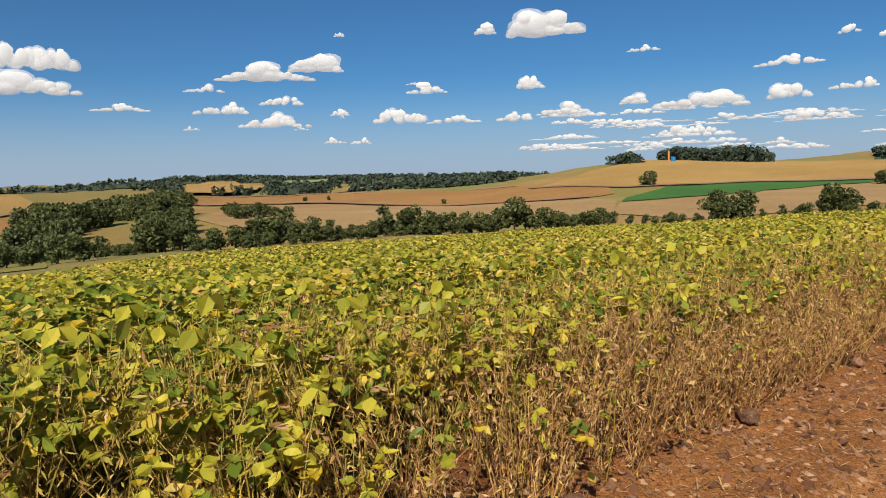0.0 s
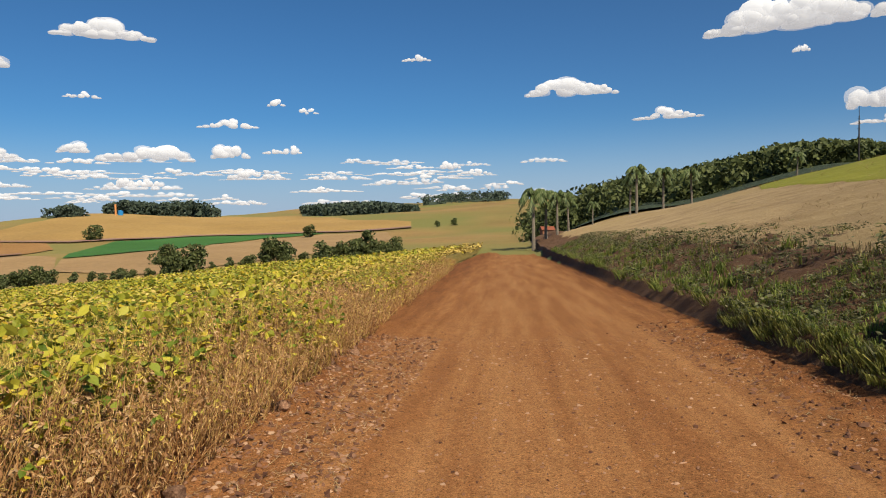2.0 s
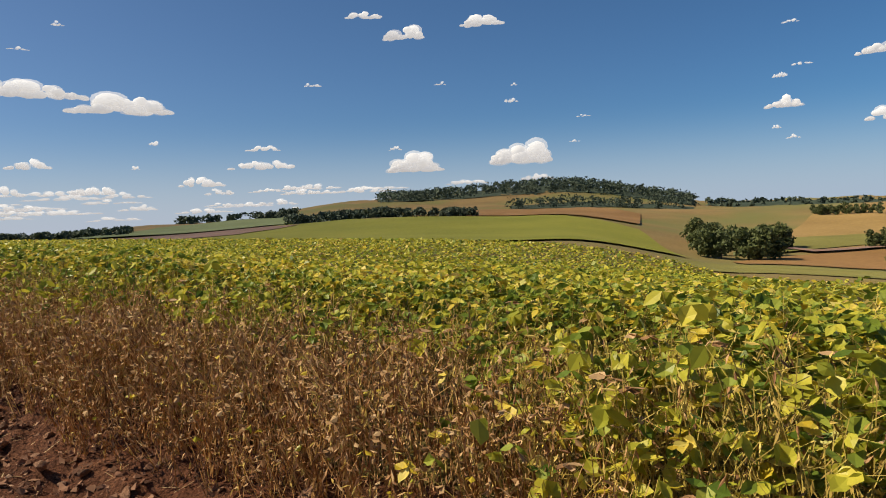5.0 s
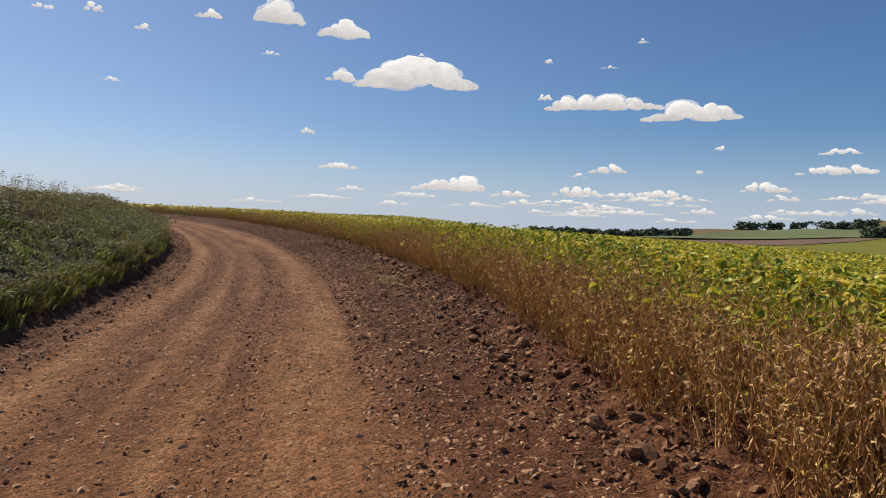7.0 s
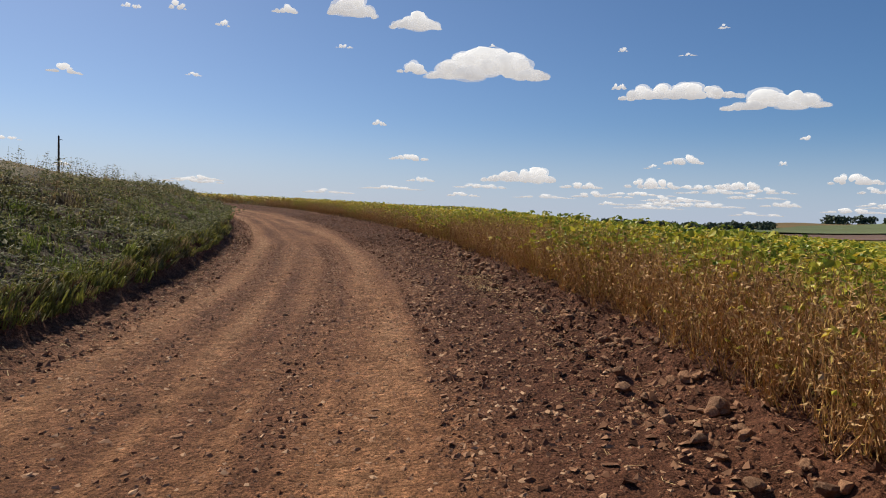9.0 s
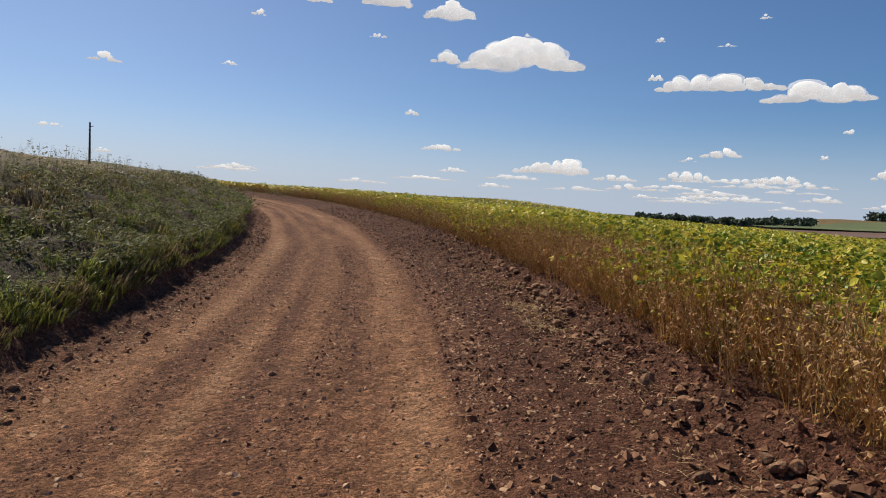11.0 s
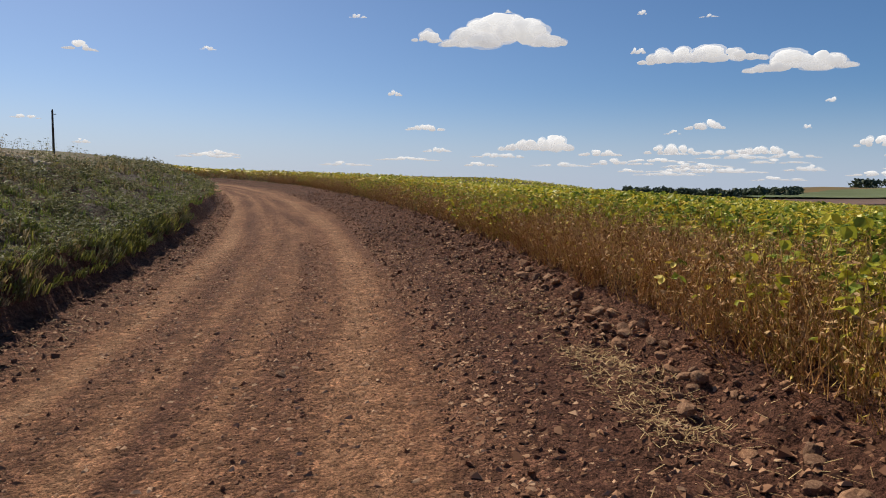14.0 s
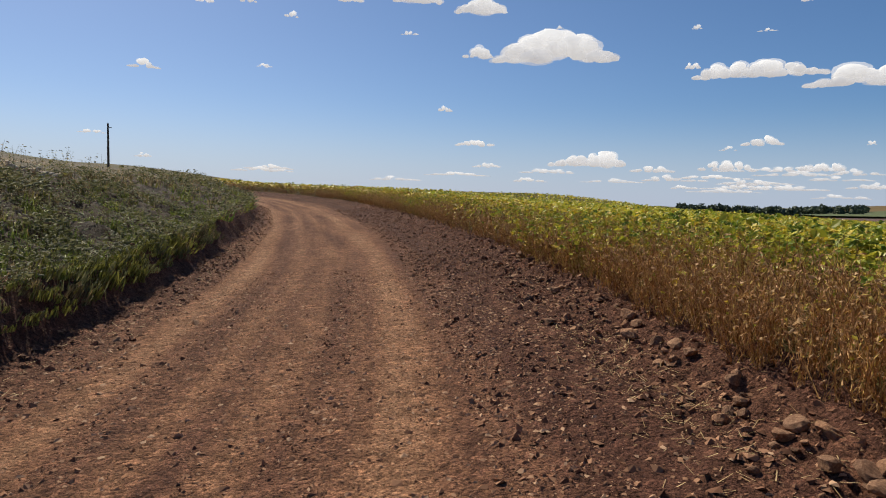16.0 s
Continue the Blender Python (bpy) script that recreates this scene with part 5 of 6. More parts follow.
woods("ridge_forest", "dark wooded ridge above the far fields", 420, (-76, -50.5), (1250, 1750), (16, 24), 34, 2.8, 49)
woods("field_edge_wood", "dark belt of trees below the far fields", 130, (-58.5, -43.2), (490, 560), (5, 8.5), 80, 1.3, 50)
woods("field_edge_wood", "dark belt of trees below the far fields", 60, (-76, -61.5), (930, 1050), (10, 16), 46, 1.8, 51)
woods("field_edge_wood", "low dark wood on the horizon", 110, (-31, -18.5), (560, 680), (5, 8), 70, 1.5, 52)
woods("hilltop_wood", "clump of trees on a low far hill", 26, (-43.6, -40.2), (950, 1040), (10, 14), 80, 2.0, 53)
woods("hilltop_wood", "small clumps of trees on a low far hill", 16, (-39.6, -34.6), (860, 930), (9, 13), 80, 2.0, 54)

# ---- stones and clods ----
def stone_mesh(rng, k):
    """A weathered, angular, partly rounded stone about one metre across."""
    bm = bmesh.new()
    bmesh.ops.create_icosphere(bm, subdivisions=2, radius=0.5)
    flat = rng.uniform(0.55, 0.85)
    cuts = [(unit(rng.normal(0, 1, 3)), rng.uniform(0.22, 0.40)) for _ in range(9)]
    for v in bm.verts:
        c = np.array(v.co)
        for nrm, d in cuts:
            over = c @ nrm - d
            if over > 0:
                c = c - nrm * over * 0.92
        c = c * (1 + 0.16 * noise.noise(Vector(c * 3.1 + k)))
        v.co = c * np.array([1.15, 0.95, flat])
    me = bpy.data.meshes.new("stone")
    bm.to_mesh(me)
    bm.free()
    me.materials.append(M_STONE)
    return me


rng = np.random.default_rng(81)
STONES = [stone_mesh(rng, k * 7.3) for k in range(12)]


PALE_STONES = [stone_mesh(rng, 200 + k * 5.1) for k in range(4)]
for me in PALE_STONES:
    me.materials[0] = M_PALESTONE


def lay_stone(x, y, z, size, label):
    ob = new("stone", STONES[int(rng.integers(0, 12))])
    ob.matrix_world = pose(x, y, z + 0.21 * size, rng.uniform(-25, 25), rng.uniform(-25, 25), rng.uniform(0, 360)) @ Matrix.Diagonal((size, size * rng.uniform(0.8, 1.15), size, 1))
    ob["group"] = "stones along the field edge"
    return tagged(ob, label, "stone")


for y, u, size in ((13.1, 2.42, 0.20), (13.9, 2.50, 0.13), (14.4, 2.36, 0.27), (15.0, 2.48, 0.17), (15.3, 2.40, 0.22), (15.9, 2.55, 0.30), (16.4, 2.38, 0.17), (16.8, 2.52, 0.21),
                   (17.4, 2.50, 0.26), (17.9, 2.42, 0.15), (18.6, 2.56, 0.22), (19.4, 2.45, 0.16), (12.3, 2.35, 0.16), (11.2, 2.46, 0.20), (10.4, 2.38, 0.15), (9.5, 2.40, 0.17), (8.4, 2.50, 0.22), (6.8, 2.46, 0.26), (4.6, 2.35, 0.22)):
    u += 0.17
    x, py = along_road(np.float64(y), np.float64(u))
    lay_stone(float(x), float(py), float(road_surface(x, py, np.float64(y), np.float64(u))[0]), size * 0.54, "large rounded brown stone at the field edge")
for k in range(280):
    y = rng.uniform(2, 24) if k < 225 else rng.uniform(-12, 2)
    u = float(np.clip(rng.normal(2.55 if y > 2 else 2.35, 0.15), 1.9, 3.0)) + (0.028 * max(0.0, -y))
    x, py = along_road(np.float64(y), np.float64(u))
    size = float(np.clip(rng.lognormal(-2.55, 0.42), 0.045, 0.16))
    lay_stone(float(x), float(py), float(road_surface(x, py, np.float64(y), np.float64(u))[0]), size, "small brown stone at the field edge" if y > 2 else "small reddish stone beside the road")
for x, y, size in ((-0.74, 15.12, 0.12), (-2.65, 19.8, 0.14), (-0.11, 14.86, 0.10), (0.5, 11.0, 0.09), (-1.05, 12.08, 0.10), (0.02, 8.3, 0.08), (-1.1, 8.0, 0.09), (1.37, -8.35, 0.10)):
    u = float(road_u(x, y))
    lay_stone(x, y, float(road_surface(np.float64(x), np.float64(y), np.float64(y), np.float64(u))[0]) - 0.30 * size, size, "flat pale stone bedded in the road")

CLOD_V = np.array([(1, 0.1, -0.3), (0.1, 0.95, -0.3), (-0.95, 0.2, -0.3), (-0.1, -0.9, -0.3), (0.38, 0.2, 0.75), (-0.38, -0.1, 0.6)])
CLOD_F = np.array([(0, 1, 4), (1, 5, 4), (1, 2, 5), (2, 3, 5), (3, 4, 5), (3, 0, 4)])


def grit(name, label, spots, lo, hi, mat, seed):
    """Loose pebbles and clods, too many to count."""
    rng = np.random.default_rng(seed)
    x, y, z = (np.concatenate(c) for c in zip(*spots))
    n = len(x)
    s = lo * (hi / lo) ** (rng.random(n) ** 2.2)
    v = turn_and_place(CLOD_V * np.array([1, 0.85, 0.62]), rng.uniform(0, 6.283, n), s, rng.normal(0, 0.35, (n, 2)), np.stack([x, y, z + 0.15 * s], -1))
    v += rng.normal(0, 0.26, v.shape) * s[:, None, None]
    return tagged(sheet(name, v.reshape(-1, 3), (CLOD_F[None] + 6 * np.arange(n)[:, None, None]).reshape(-1, 3), mat, False), label, "gravel", kind="stuff")


grit("gravel", "loose red clods and gravel along the field side", [road_spots(rng, 12000, 1, 26, 1.0, 3.05), road_spots(rng, 6500, -12, 1, 1.5, 2.95), road_spots(rng, 6000, 3, 24, 2.1, 3.0)], 0.006, 0.042, M_CLOD, 82)
grit("gravel", "dark clods along the edges of the bend", [road_spots(rng, 6000, 23, 46, 1.0, 3.2), road_spots(rng, 2600, 44, 80, 1.0, 3.2), road_spots(rng, 2500, 24, 60, -2.9, -2.0)], 0.010, 0.05, M_CLOD, 86)
grit("gravel", "crumbled red soil under the bank", [road_spots(rng, 7000, -14, 28, -2.95, -1.95)], 0.007, 0.045, M_CLOD, 83)
SHARD_V = CLOD_V * np.array([1.0, 0.9, 0.5]) + np.array([0, 0, 0.1])
SHARD_F = CLOD_F


def chips(name, label, spots, lo, hi, seed):
    """Flat stone chips pressed into the road."""
    rng = np.random.default_rng(seed)
    x, y, z = (np.concatenate(c) for c in zip(*spots))
    n = len(x)
    s = lo * (hi / lo) ** (rng.random(n) ** 2.0)
    v = turn_and_place(SHARD_V, rng.uniform(0, 6.283, n), s, 0 * rng.normal(0, 1, (n, 2)), np.stack([x, y, z - 0.002], -1))
    v += rng.normal(0, 1, v.shape) * np.array([0.22, 0.22, 0.10]) * s[:, None, None]
    return tagged(sheet(name, v.reshape(-1, 3), (SHARD_F[None] + 6 * np.arange(n)[:, None, None]).reshape(-1, 3), M_CHIP, False), label, "gravel", kind="stuff")


chips("stone_chips", "pale stone chips pressed into the road", [road_spots(rng, 22000, 0, 24, -2.4, 1.7), road_spots(rng, 3000, -12, 0, -2.6, 1.8), road_spots(rng, 6000, -12, 1, 1.5, 2.8), road_spots(rng, 10000, 2, 22, 1.0, 2.6)], 0.006, 0.034, 85)
grit("gravel", "scattered pebbles on the road", [road_spots(rng, 3500, 0, 24, -2.2, 1.4), road_spots(rng, 2200, 0, 24, -0.22, 0.15), road_spots(rng, 1500, 0, 24, -1.45, -1.15), road_spots(rng, 3500, 0, 24, 1.0, 1.7), road_spots(rng, 3500, -13, 0, -2.4, 1.8)], 0.005, 0.024, M_CLOD, 84)


# ---- poles, shed and other things far off ----
def plain(name, col, rough=0.7, metal=0.0):
    m, n, l, b = material(name, rough)
    v = coords(n, l)
    l.new(ramp(n, l, noise_node(n, l, v, 6.0, 5), [(0.3, tuple(c * 0.75 for c in col)), (0.7, tuple(min(1, c * 1.2) for c in col))]), b.inputs["Base Color"])
    b.inputs["Metallic"].default_value = metal
    return m


M_POLE = plain("dark_weathered_pole", (0.035, 0.033, 0.033))
M_IRON = plain("galvanised_iron", (0.25, 0.26, 0.28), 0.5, 0.7)
M_ROOF = plain("red_roof_tiles", (0.24, 0.075, 0.04))
M_WALL = plain("dull_brick_wall", (0.28, 0.12, 0.07))
M_BLUE = plain("blue_painted_sheet", (0.03, 0.22, 0.50), 0.5)
M_ORANGE = plain("orange_painted_post", (0.60, 0.24, 0.08), 0.6)
M_LOG = plain("bleached_wood", (0.42, 0.34, 0.24))


def box(sx, sy, sz, at=(0, 0, 0), bevel=0.0):
    bm = bmesh.new()
    bmesh.ops.create_cube(bm, size=1.0, matrix=Matrix.Translation(at) @ Matrix.Diagonal((sx, sy, sz, 1)))
    if bevel:
        bmesh.ops.bevel(bm, geom=bm.edges[:], offset=bevel, segments=2, affect="EDGES", profile=0.6)
    return bm


def tapered(r0, r1, z0, z1, at=(0, 0), sides=12):
    v, f = tube([(at[0], at[1], z) for z in np.linspace(z0, z1, 6)], np.linspace(r0, r1, 6), sides)
    bm = bmesh.new()
    vs = [bm.verts.new(p) for p in v]
    for t in f:
        bm.faces.new([vs[i] for i in t])
    bmesh.ops.contextual_create(bm, geom=vs[-sides:])
    return bm


x, y = -40.0, 93.6
pole = tagged(new("utility_pole"), "dark slender utility pole standing on the slope", "pole")
part("shaft", tapered(0.15, 0.10, -0.6, 5.5), M_POLE, pole)
part("cap", tapered(0.12, 0.04, 5.5, 5.7), M_POLE, pole)
part("bracket", box(0.5, 0.08, 0.08, (0.15, 0, 5.15), 0.01), M_POLE, pole)
pole.matrix_world = pose(x, y, float(ground_height(x, y)), 0, 0, 20)
x, y = bearing(154.5, 125)
tall = EYE_Z + 125 * math.tan(radians(7.05)) - float(ground_height(x, y))
mast = tagged(new("radio_mast"), "tall thin mast on the hillside before the forest", "mast")
part("shaft", tapered(0.15, 0.08, -0.5, tall * 0.86), M_POLE, mast)
part("antenna", tapered(0.05, 0.03, tall * 0.86, tall), M_POLE, mast)
for k in range(3):
    part("crossbar", box(0.8 - 0.15 * k, 0.06, 0.06, (0, 0, tall * (0.66 + 0.08 * k)), 0.01), M_POLE, mast)
mast.matrix_world = pose(x, y, float(ground_height(x, y)) + 0.0, 0, 0, 30)
x, y = bearing(176.7, 140)
shed = tagged(new("farm_shed"), "small brick farm shed with a red tiled roof", "shed")
part("wall", box(3.2, 2.4, 1.8, (0, 0, 0.9), 0.02), M_WALL, shed)
bm = bmesh.new()
rf = [bm.verts.new(p) for p in ((-1.9, -1.5, 1.78), (1.9, -1.5, 1.78), (1.9, 1.5, 1.78), (-1.9, 1.5, 1.78), (-1.9, 0, 2.75), (1.9, 0, 2.75))]
for q in ((0, 1, 5, 4), (2, 3, 4, 5), (0, 4, 3), (1, 2, 5), (3, 2, 1, 0)):
    bm.faces.new([rf[i] for i in q])
part("roof", bm, M_ROOF, shed)
part("door", box(0.8, 0.06, 1.5, (0.4, 1.22, 0.76), 0.01), M_POLE, shed)
shed.matrix_world = pose(x, y, float(ground_height(x, y)) + 0.3, 0, 0, 15) @ Matrix.Scale(0.75, 4)
x, y = bearing(-149.45, 800)
tank = tagged(new("water_tank"), "blue tank and orange post on the hill crest", "tank")
part("drum", tapered(2.6, 2.6, 0, 5.0, (0, 0), 18), M_BLUE, tank)
part("lid", tapered(2.7, 0.6, 5.0, 5.8, (0, 0), 18), M_BLUE, tank)
part("post", box(1.8, 1.8, 12.0, (4.6, 0, 6.0), 0.1), M_ORANGE, tank)
tank.matrix_world = pose(x, y, float(ground_height(x, y)) + 0.2, 0, 0, 30)
# the bleached branch in the ditch and the red earth mound on the bank
branch = tagged(new("dead_branch"), "short bleached branch leaning in the ditch", "branch")
part("stem", tapered(0.024, 0.015, -0.05, 0.40), M_LOG, branch)
v, f = tube([(0, 0, 0.20), (0.04, 0.01, 0.25), (0.07, 0.02, 0.33)], [0.010, 0.007, 0.004], 6)
part("twig", (v, f), M_LOG, branch)
x, y = -3.84, -7.56
branch.matrix_world = pose(x, y, float(near_height(np.float64(x), np.float64(y))) + 0.02, -34, 0, 60) @ Matrix.Scale(0.7, 4)
bm = bmesh.new()
bmesh.ops.create_icosphere(bm, subdivisions=4, radius=1.0)
for w in bm.verts:
    k = 1 + 0.20 * noise.fractal(w.co * 1.6, 0.8, 2.0, 4)
    w.co = Vector((w.co.x * 0.36, w.co.y * 0.48, max(w.co.z, -0.4) * 0.24)) * k
me = bpy.data.meshes.new("earth_mound")
bm.to_mesh(me)
bm.free()
for p in me.polygons:
    p.use_smooth = True
me.materials.append(M_SOIL)
mound = tagged(new("earth_mound", me), "bare red earth mound on the grassy bank", "mound")
x, y = -4.75, -8.5
mound.matrix_world = pose(x, y, float(near_height(np.float64(x), np.float64(y))) + 0.12)
for k in range(16):
    a, rr = rng.uniform(0, 6.28), rng.uniform(0, 0.7)
    x, y = -7.7 + 0.8 * rr * math.cos(a), 25.3 + 1.3 * rr * math.sin(a)
    ob = lay_stone(x, y, float(ground_height(x, y)) + 0.06, float(rng.uniform(0.10, 0.22)), "pale stone in a heap above the bank")
    ob.data = PALE_STONES[k % 4]
    ob["group"] = "stone heap above the bank"

# ---- the soybean plants along the walked edge ----
PLANT_PARTS = {"stem_dry": "stem", "stem_lime": "stem", "pod_dry": "pod_spray", "pod_lime": "pod_spray", "leaf_green": "foliage", "leaf_lime": "foliage", "leaf_yellow": "foliage", "leaf_dry": "foliage"}
PLANT_LABELS = {"dry": "dry brown soybean plant hung with ripe pods", "turning": "soybean plant turning yellow with ripening pods", "green": "leafy green soybean plant"}
MODELS = {}
for kind, m, x, y, z, yaw, size, tilt in SINGLE_PLANTS:
    if (kind, m) not in MODELS:
        root = tagged(new("soybean_plant"), PLANT_LABELS[kind], "soybean plant", "soybean plants at the field edge")
        for key, (v, f) in PLANTS[kind][m].items():
            tagged(part(PLANT_PARTS[key], (v, f), CROP_MATS[key], root), kind="" if "stem" in key else "stuff")
        MODELS[kind, m] = root
        root.matrix_world = pose(x, y, z, 0, 0, math.degrees(yaw)) @ Matrix.Scale(size, 4)
    else:
        ob = copy_thing(MODELS[kind, m], pose(x, y, z, 0, 0, 0))
        ob.matrix_basis = pose(x, y, z, math.degrees(-tilt[1]), math.degrees(tilt[0]), math.degrees(yaw)) @ Matrix.Scale(size, 4)

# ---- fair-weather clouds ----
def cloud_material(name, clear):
    """Self-glowing vapour with painted sunlit top and shaded base; clear is the share of the sky that shows through it.
    """
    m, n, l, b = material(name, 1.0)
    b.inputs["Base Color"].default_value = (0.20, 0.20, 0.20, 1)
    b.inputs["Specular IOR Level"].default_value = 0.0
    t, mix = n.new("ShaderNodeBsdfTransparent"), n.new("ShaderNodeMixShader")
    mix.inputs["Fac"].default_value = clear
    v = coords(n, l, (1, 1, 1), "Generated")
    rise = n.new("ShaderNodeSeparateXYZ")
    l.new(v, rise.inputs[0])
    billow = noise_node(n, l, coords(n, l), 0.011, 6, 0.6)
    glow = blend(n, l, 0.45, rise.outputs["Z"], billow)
    # emission carries the light and shade: grey low down, white on top
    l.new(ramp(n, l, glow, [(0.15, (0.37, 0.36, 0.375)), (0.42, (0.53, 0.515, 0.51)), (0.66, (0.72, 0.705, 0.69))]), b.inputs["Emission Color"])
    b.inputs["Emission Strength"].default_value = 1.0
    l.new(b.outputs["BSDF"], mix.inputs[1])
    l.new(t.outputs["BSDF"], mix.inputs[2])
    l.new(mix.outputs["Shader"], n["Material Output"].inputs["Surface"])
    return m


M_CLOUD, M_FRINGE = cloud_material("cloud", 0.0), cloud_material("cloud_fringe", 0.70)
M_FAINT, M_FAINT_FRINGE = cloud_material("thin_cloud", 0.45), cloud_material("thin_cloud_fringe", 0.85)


def round_mesh(level):
    ball = bmesh.new()
    bmesh.ops.create_icosphere(ball, subdivisions=level, radius=1.0)
    got = np.array([v.co[:] for v in ball.verts]), np.array([[v.index for v in f.verts] for f in ball.faces])
    ball.free()
    return got


(BALL_V, BALL_F), (TUFT_V, TUFT_F) = round_mesh(2), round_mesh(1)
cloud_rng = np.random.default_rng(9)


def cloud(yaw, up, wide, high, faint=False):
    """A heap of white tufts with a ragged, nearly level base at a bearing and height, sized in degrees."""
    rng = cloud_rng
    r = 4350.0
    w, h = r * math.radians(wide), r * math.radians(0.9 * high)
    n = int(np.clip(7 + 1.7 * wide + 1.6 * wide * high, 8, 64))
    form_v, form_f = (BALL_V, BALL_F) if wide * high > 1.3 else (TUFT_V, TUFT_F)
    t = np.clip(np.linspace(-1, 1, n) + rng.normal(0, 0.12, n), -1, 1)
    swell = np.array([np.clip(0.62 + 0.8 * noise.noise(Vector((q * 1.5 + 5, yaw, up))) + 0.25 * noise.noise(Vector((q * 4.1, yaw, up + 3))), 0.15, 1.0) for q in t]) * (1 - abs(t) ** 2)
    size = h * (0.10 + 0.20 * swell * rng.uniform(0.55, 1.25, n))
    place = np.stack([t * 0.5 * w, rng.normal(0, 0.10, n) * h, h * 0.70 * swell * rng.random(n) ** 0.8], -1)
    reach = np.stack([np.maximum(size * rng.uniform(1.4, 2.4, n), 1.1 * w / n), size * 1.2, size * rng.uniform(0.75, 1.0, n)], -1)
    vs, fs = [], []
    for k in range(n):
        lump = np.array([noise.fractal(Vector(p * 1.9 + place[k] / h + np.array((k, yaw, 0.0))), 0.7, 2.2, 3) for p in form_v])
        vs.append(form_v * (0.95 + 0.20 * lump)[:, None] * reach[k] + place[k])
        fs.append(form_f + k * len(form_v))
    core = n * len(form_f)
    # a thin veil round every other tuft softens the outline
    for j, k in enumerate(range(0, n, 2)):
        vs.append(form_v * reach[k] * (1.30, 1.2, 1.22) + place[k] + rng.normal(0, 0.12, 3) * reach[k])
        fs.append(form_f + (n + j) * len(form_v))
    v, f = np.concatenate(vs), np.concatenate(fs)
    v[:, 2] = np.where(v[:, 2] < 0, v[:, 2] * 0.45, v[:, 2])
    inner = v[:n * len(form_v)]
    v[:, 2] = (v[:, 2] - inner[:, 2].min()) * h / np.ptp(inner[:, 2]) + 0.06 * h
    v[:, 0] *= w / np.ptp(inner[:, 0])
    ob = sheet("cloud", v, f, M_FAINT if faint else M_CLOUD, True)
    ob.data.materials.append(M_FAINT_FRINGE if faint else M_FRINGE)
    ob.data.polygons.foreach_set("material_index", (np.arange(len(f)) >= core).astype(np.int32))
    x, y = bearing(yaw, r)
    ob.matrix_world = pose(x, y, EYE_Z + r * math.tan(radians(up)), 0, 0, yaw)
    ob["group"] = "fair-weather clouds"
    return tagged(ob, "thin hazy cumulus cloud low in the sky" if faint else "white cumulus cloud with a flat grey base", "cloud", kind="structure")


for c in ((-82.4, 7.0, 2.6, 1.1), (-89.6, 10.0, 5.3, 1.3), (-97.6, 8.2, 11.6, 2.0), (-100.2, 6.5, 6.7, 1.8), (-88.8, 5.4, 2.6, 1.1), (-92.1, 4.3, 3.0, 0.7), (-96.9, 4.7, 2.3, 0.6), (-105.9, 5.5, 4.2, 0.7),
          (-112.0, 7.0, 3.1, 0.7), (-116.7, 7.8, 7.8, 1.7), (-120.7, 8.5, 4.5, 1.7), (-113.2, 5.3, 4.2, 1.1), (-117.3, 4.2, 5.7, 1.3), (-118.0, 6.0, 3.5, 0.8), (-122.6, 5.1, 1.6, 0.7), (-127.4, 4.4, 4.4, 1.3)):
    cloud(*c)
for c in ((-132.0, 4.3, 4.6, 0.7), (-122.0, 2.9, 1.8, 0.6), (-124.1, 2.8, 1.7, 0.6), (-129.7, 6.7, 3.4, 1.1), (-138.2, 6.8, 2.3, 1.2), (-134.6, 11.2, 1.8, 1.1), (-139.5, 10.7, 6.4, 2.5), (-140.9, 4.6, 4.5, 1.2),
          (-136.9, 4.3, 2.9, 0.8), (-148.7, 13.4, 7.2, 1.8), (-147.1, 9.2, 2.5, 0.6), (-157.4, 7.3, 4.7, 0.9), (-161.2, 9.1, 1.4, 0.7), (-163.7, 8.5, 1.6, 0.6), (-172.7, 12.7, 2.4, 0.6), (174.6, 9.5, 7.5, 1.6)):
    cloud(*c)
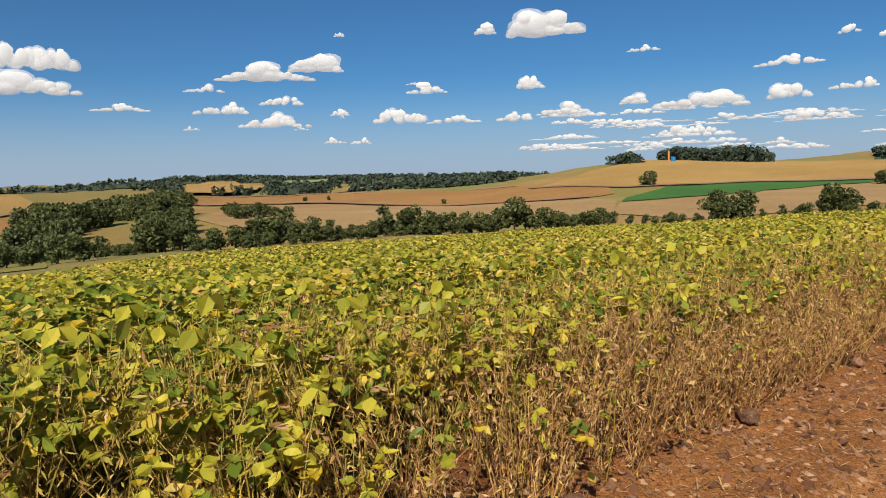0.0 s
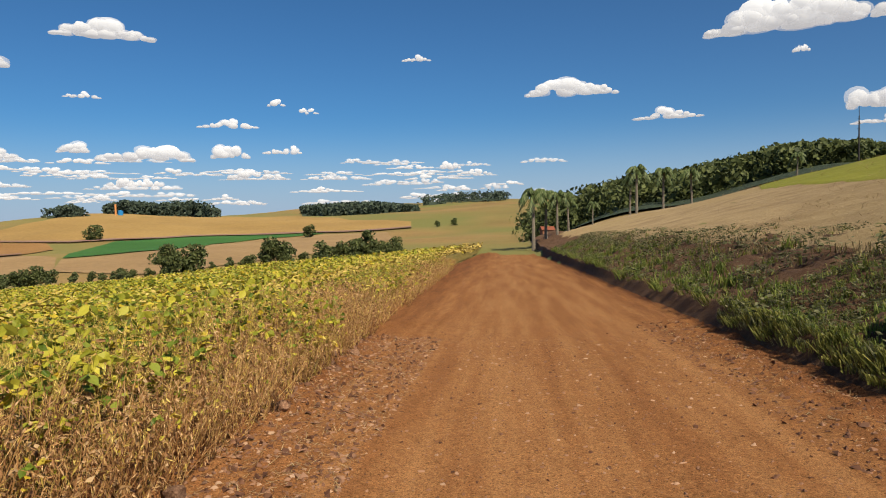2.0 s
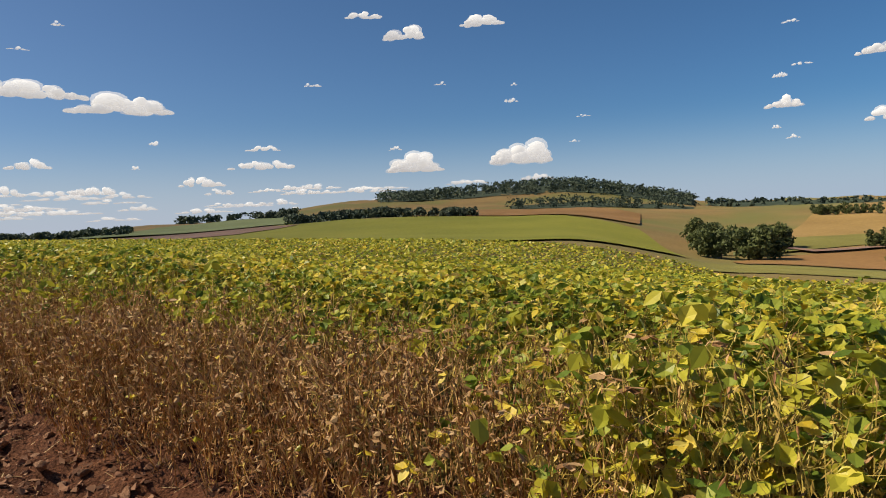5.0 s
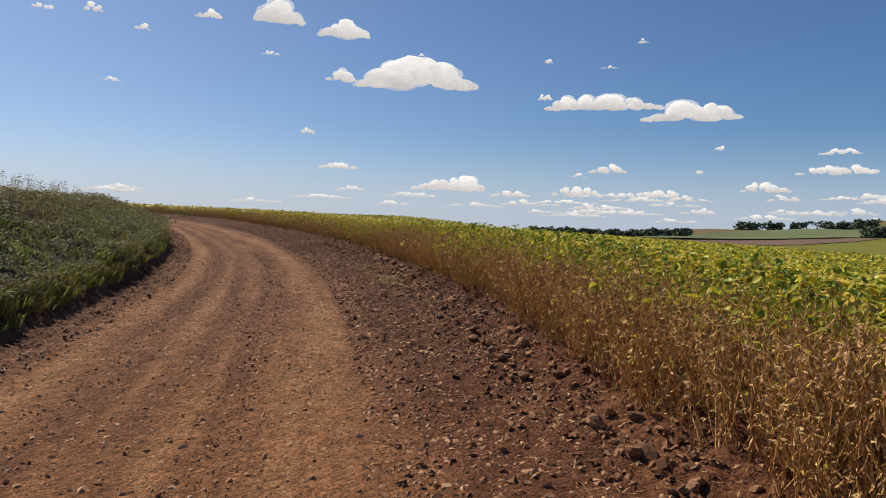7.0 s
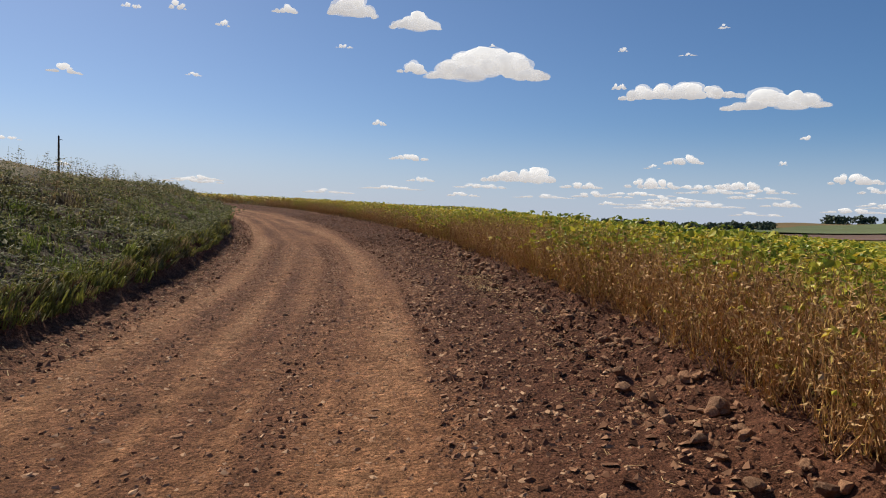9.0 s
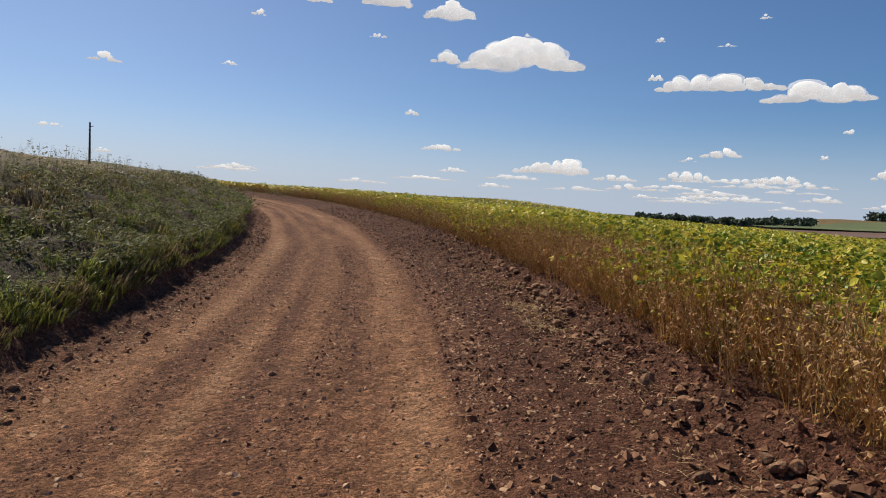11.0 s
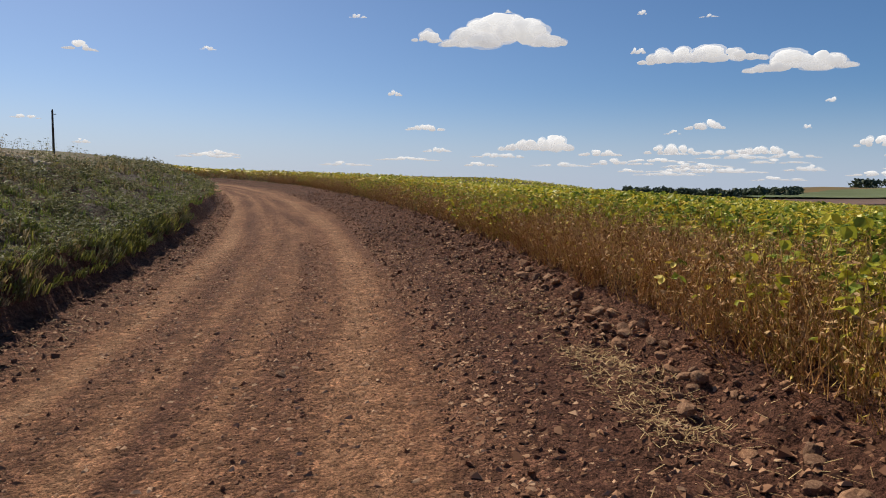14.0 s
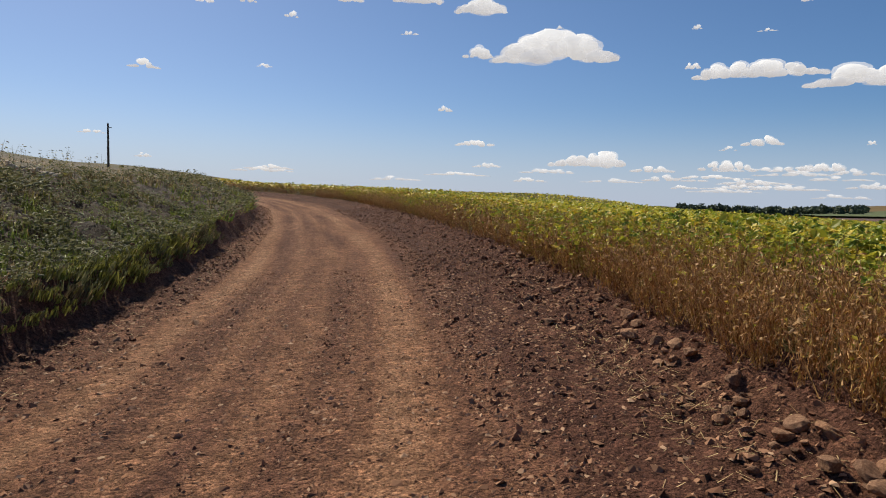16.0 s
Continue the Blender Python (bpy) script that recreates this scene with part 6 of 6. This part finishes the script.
for c in ((167.4, 7.3, 5.3, 1.1), (157.8, 13.0, 13.3, 2.7), (157.7, 11.4, 1.2, 0.6), (151.7, 6.9, 6.2, 2.3), (151.5, 5.9, 5.9, 0.8), (-146.4, 5.2, 2.2, 0.9), (-151.4, 4.6, 7.1, 1.5), (-157.5, 4.9, 3.0, 1.2),
          (-161.6, 5.3, 3.1, 0.8), (-159.3, 3.3, 4.5, 0.9), (-150.5, 2.7, 4.0, 0.8), (-175.3, 3.9, 1.8, 0.8), (23.7, 9.5, 2.4, 0.8), (27.3, 4.5, 1.9, 0.3), (23.8, 2.9, 1.2, 0.4), (15.0, 2.1, 4.9, 0.5)):
    cloud(*c)
for c in ((16.1, 15.0, 1.3, 0.8), (12.8, 14.2, 1.1, 0.6), (8.0, 15.6, 2.0, 0.8), (2.6, 15.7, 4.1, 2.0), (-2.6, 15.0, 4.3, 1.7), (-2.4, 11.6, 2.5, 1.1), (-8.8, 11.2, 10.3, 3.0), (-19.4, 10.6, 1.2, 0.6),
          (-24.4, 9.7, 9.5, 1.5), (-30.9, 8.7, 7.6, 1.8), (-2.4, 4.6, 3.2, 0.6), (0.2, 7.4, 1.2, 0.5), (-11.6, 3.0, 6.2, 1.5), (-24.6, 4.7, 3.0, 0.9), (14.5, 2.3, 3.9, 0.5), (-22.1, 2.8, 3.9, 0.9)):
    cloud(*c)
for c in ((-28.6, 2.8, 3.0, 0.7), (-36.4, 3.2, 3.5, 0.9), (-41.2, 4.5, 5.3, 0.8), (-41.2, 6.0, 2.8, 0.5), (-53.1, 14.5, 3.4, 1.3), (-49.9, 16.2, 3.0, 0.7), (-59.7, 15.3, 3.7, 1.1), (-53.6, 3.8, 4.8, 1.8), (-62.4, 4.1, 5.2, 2.0)):
    cloud(*c)
# long rows of small flat clouds low over the horizon, and scattered ones round the rest of the sky
for k in range(72):
    cloud(-186 + 48 * cloud_rng.random() ** 0.9, cloud_rng.uniform(1.2, 4.6), cloud_rng.uniform(2.2, 6.0), cloud_rng.uniform(0.25, 0.55), k % 2 == 0)
for k in range(44):
    cloud(cloud_rng.uniform(-66, -14) if k < 38 else cloud_rng.uniform(-14, 8), cloud_rng.uniform(0.8, 2.9), cloud_rng.uniform(2.0, 6.0), cloud_rng.uniform(0.3, 0.6), k % 3 > 0)
for k in range(30):
    cloud(cloud_rng.uniform(-140, 25), cloud_rng.uniform(3.5, 15), cloud_rng.uniform(0.5, 1.5), cloud_rng.uniform(0.2, 0.45), True)
for k in range(8):
    cloud(cloud_rng.uniform(40, 145), cloud_rng.uniform(4, 16), cloud_rng.uniform(2, 7), cloud_rng.uniform(0.6, 1.8))
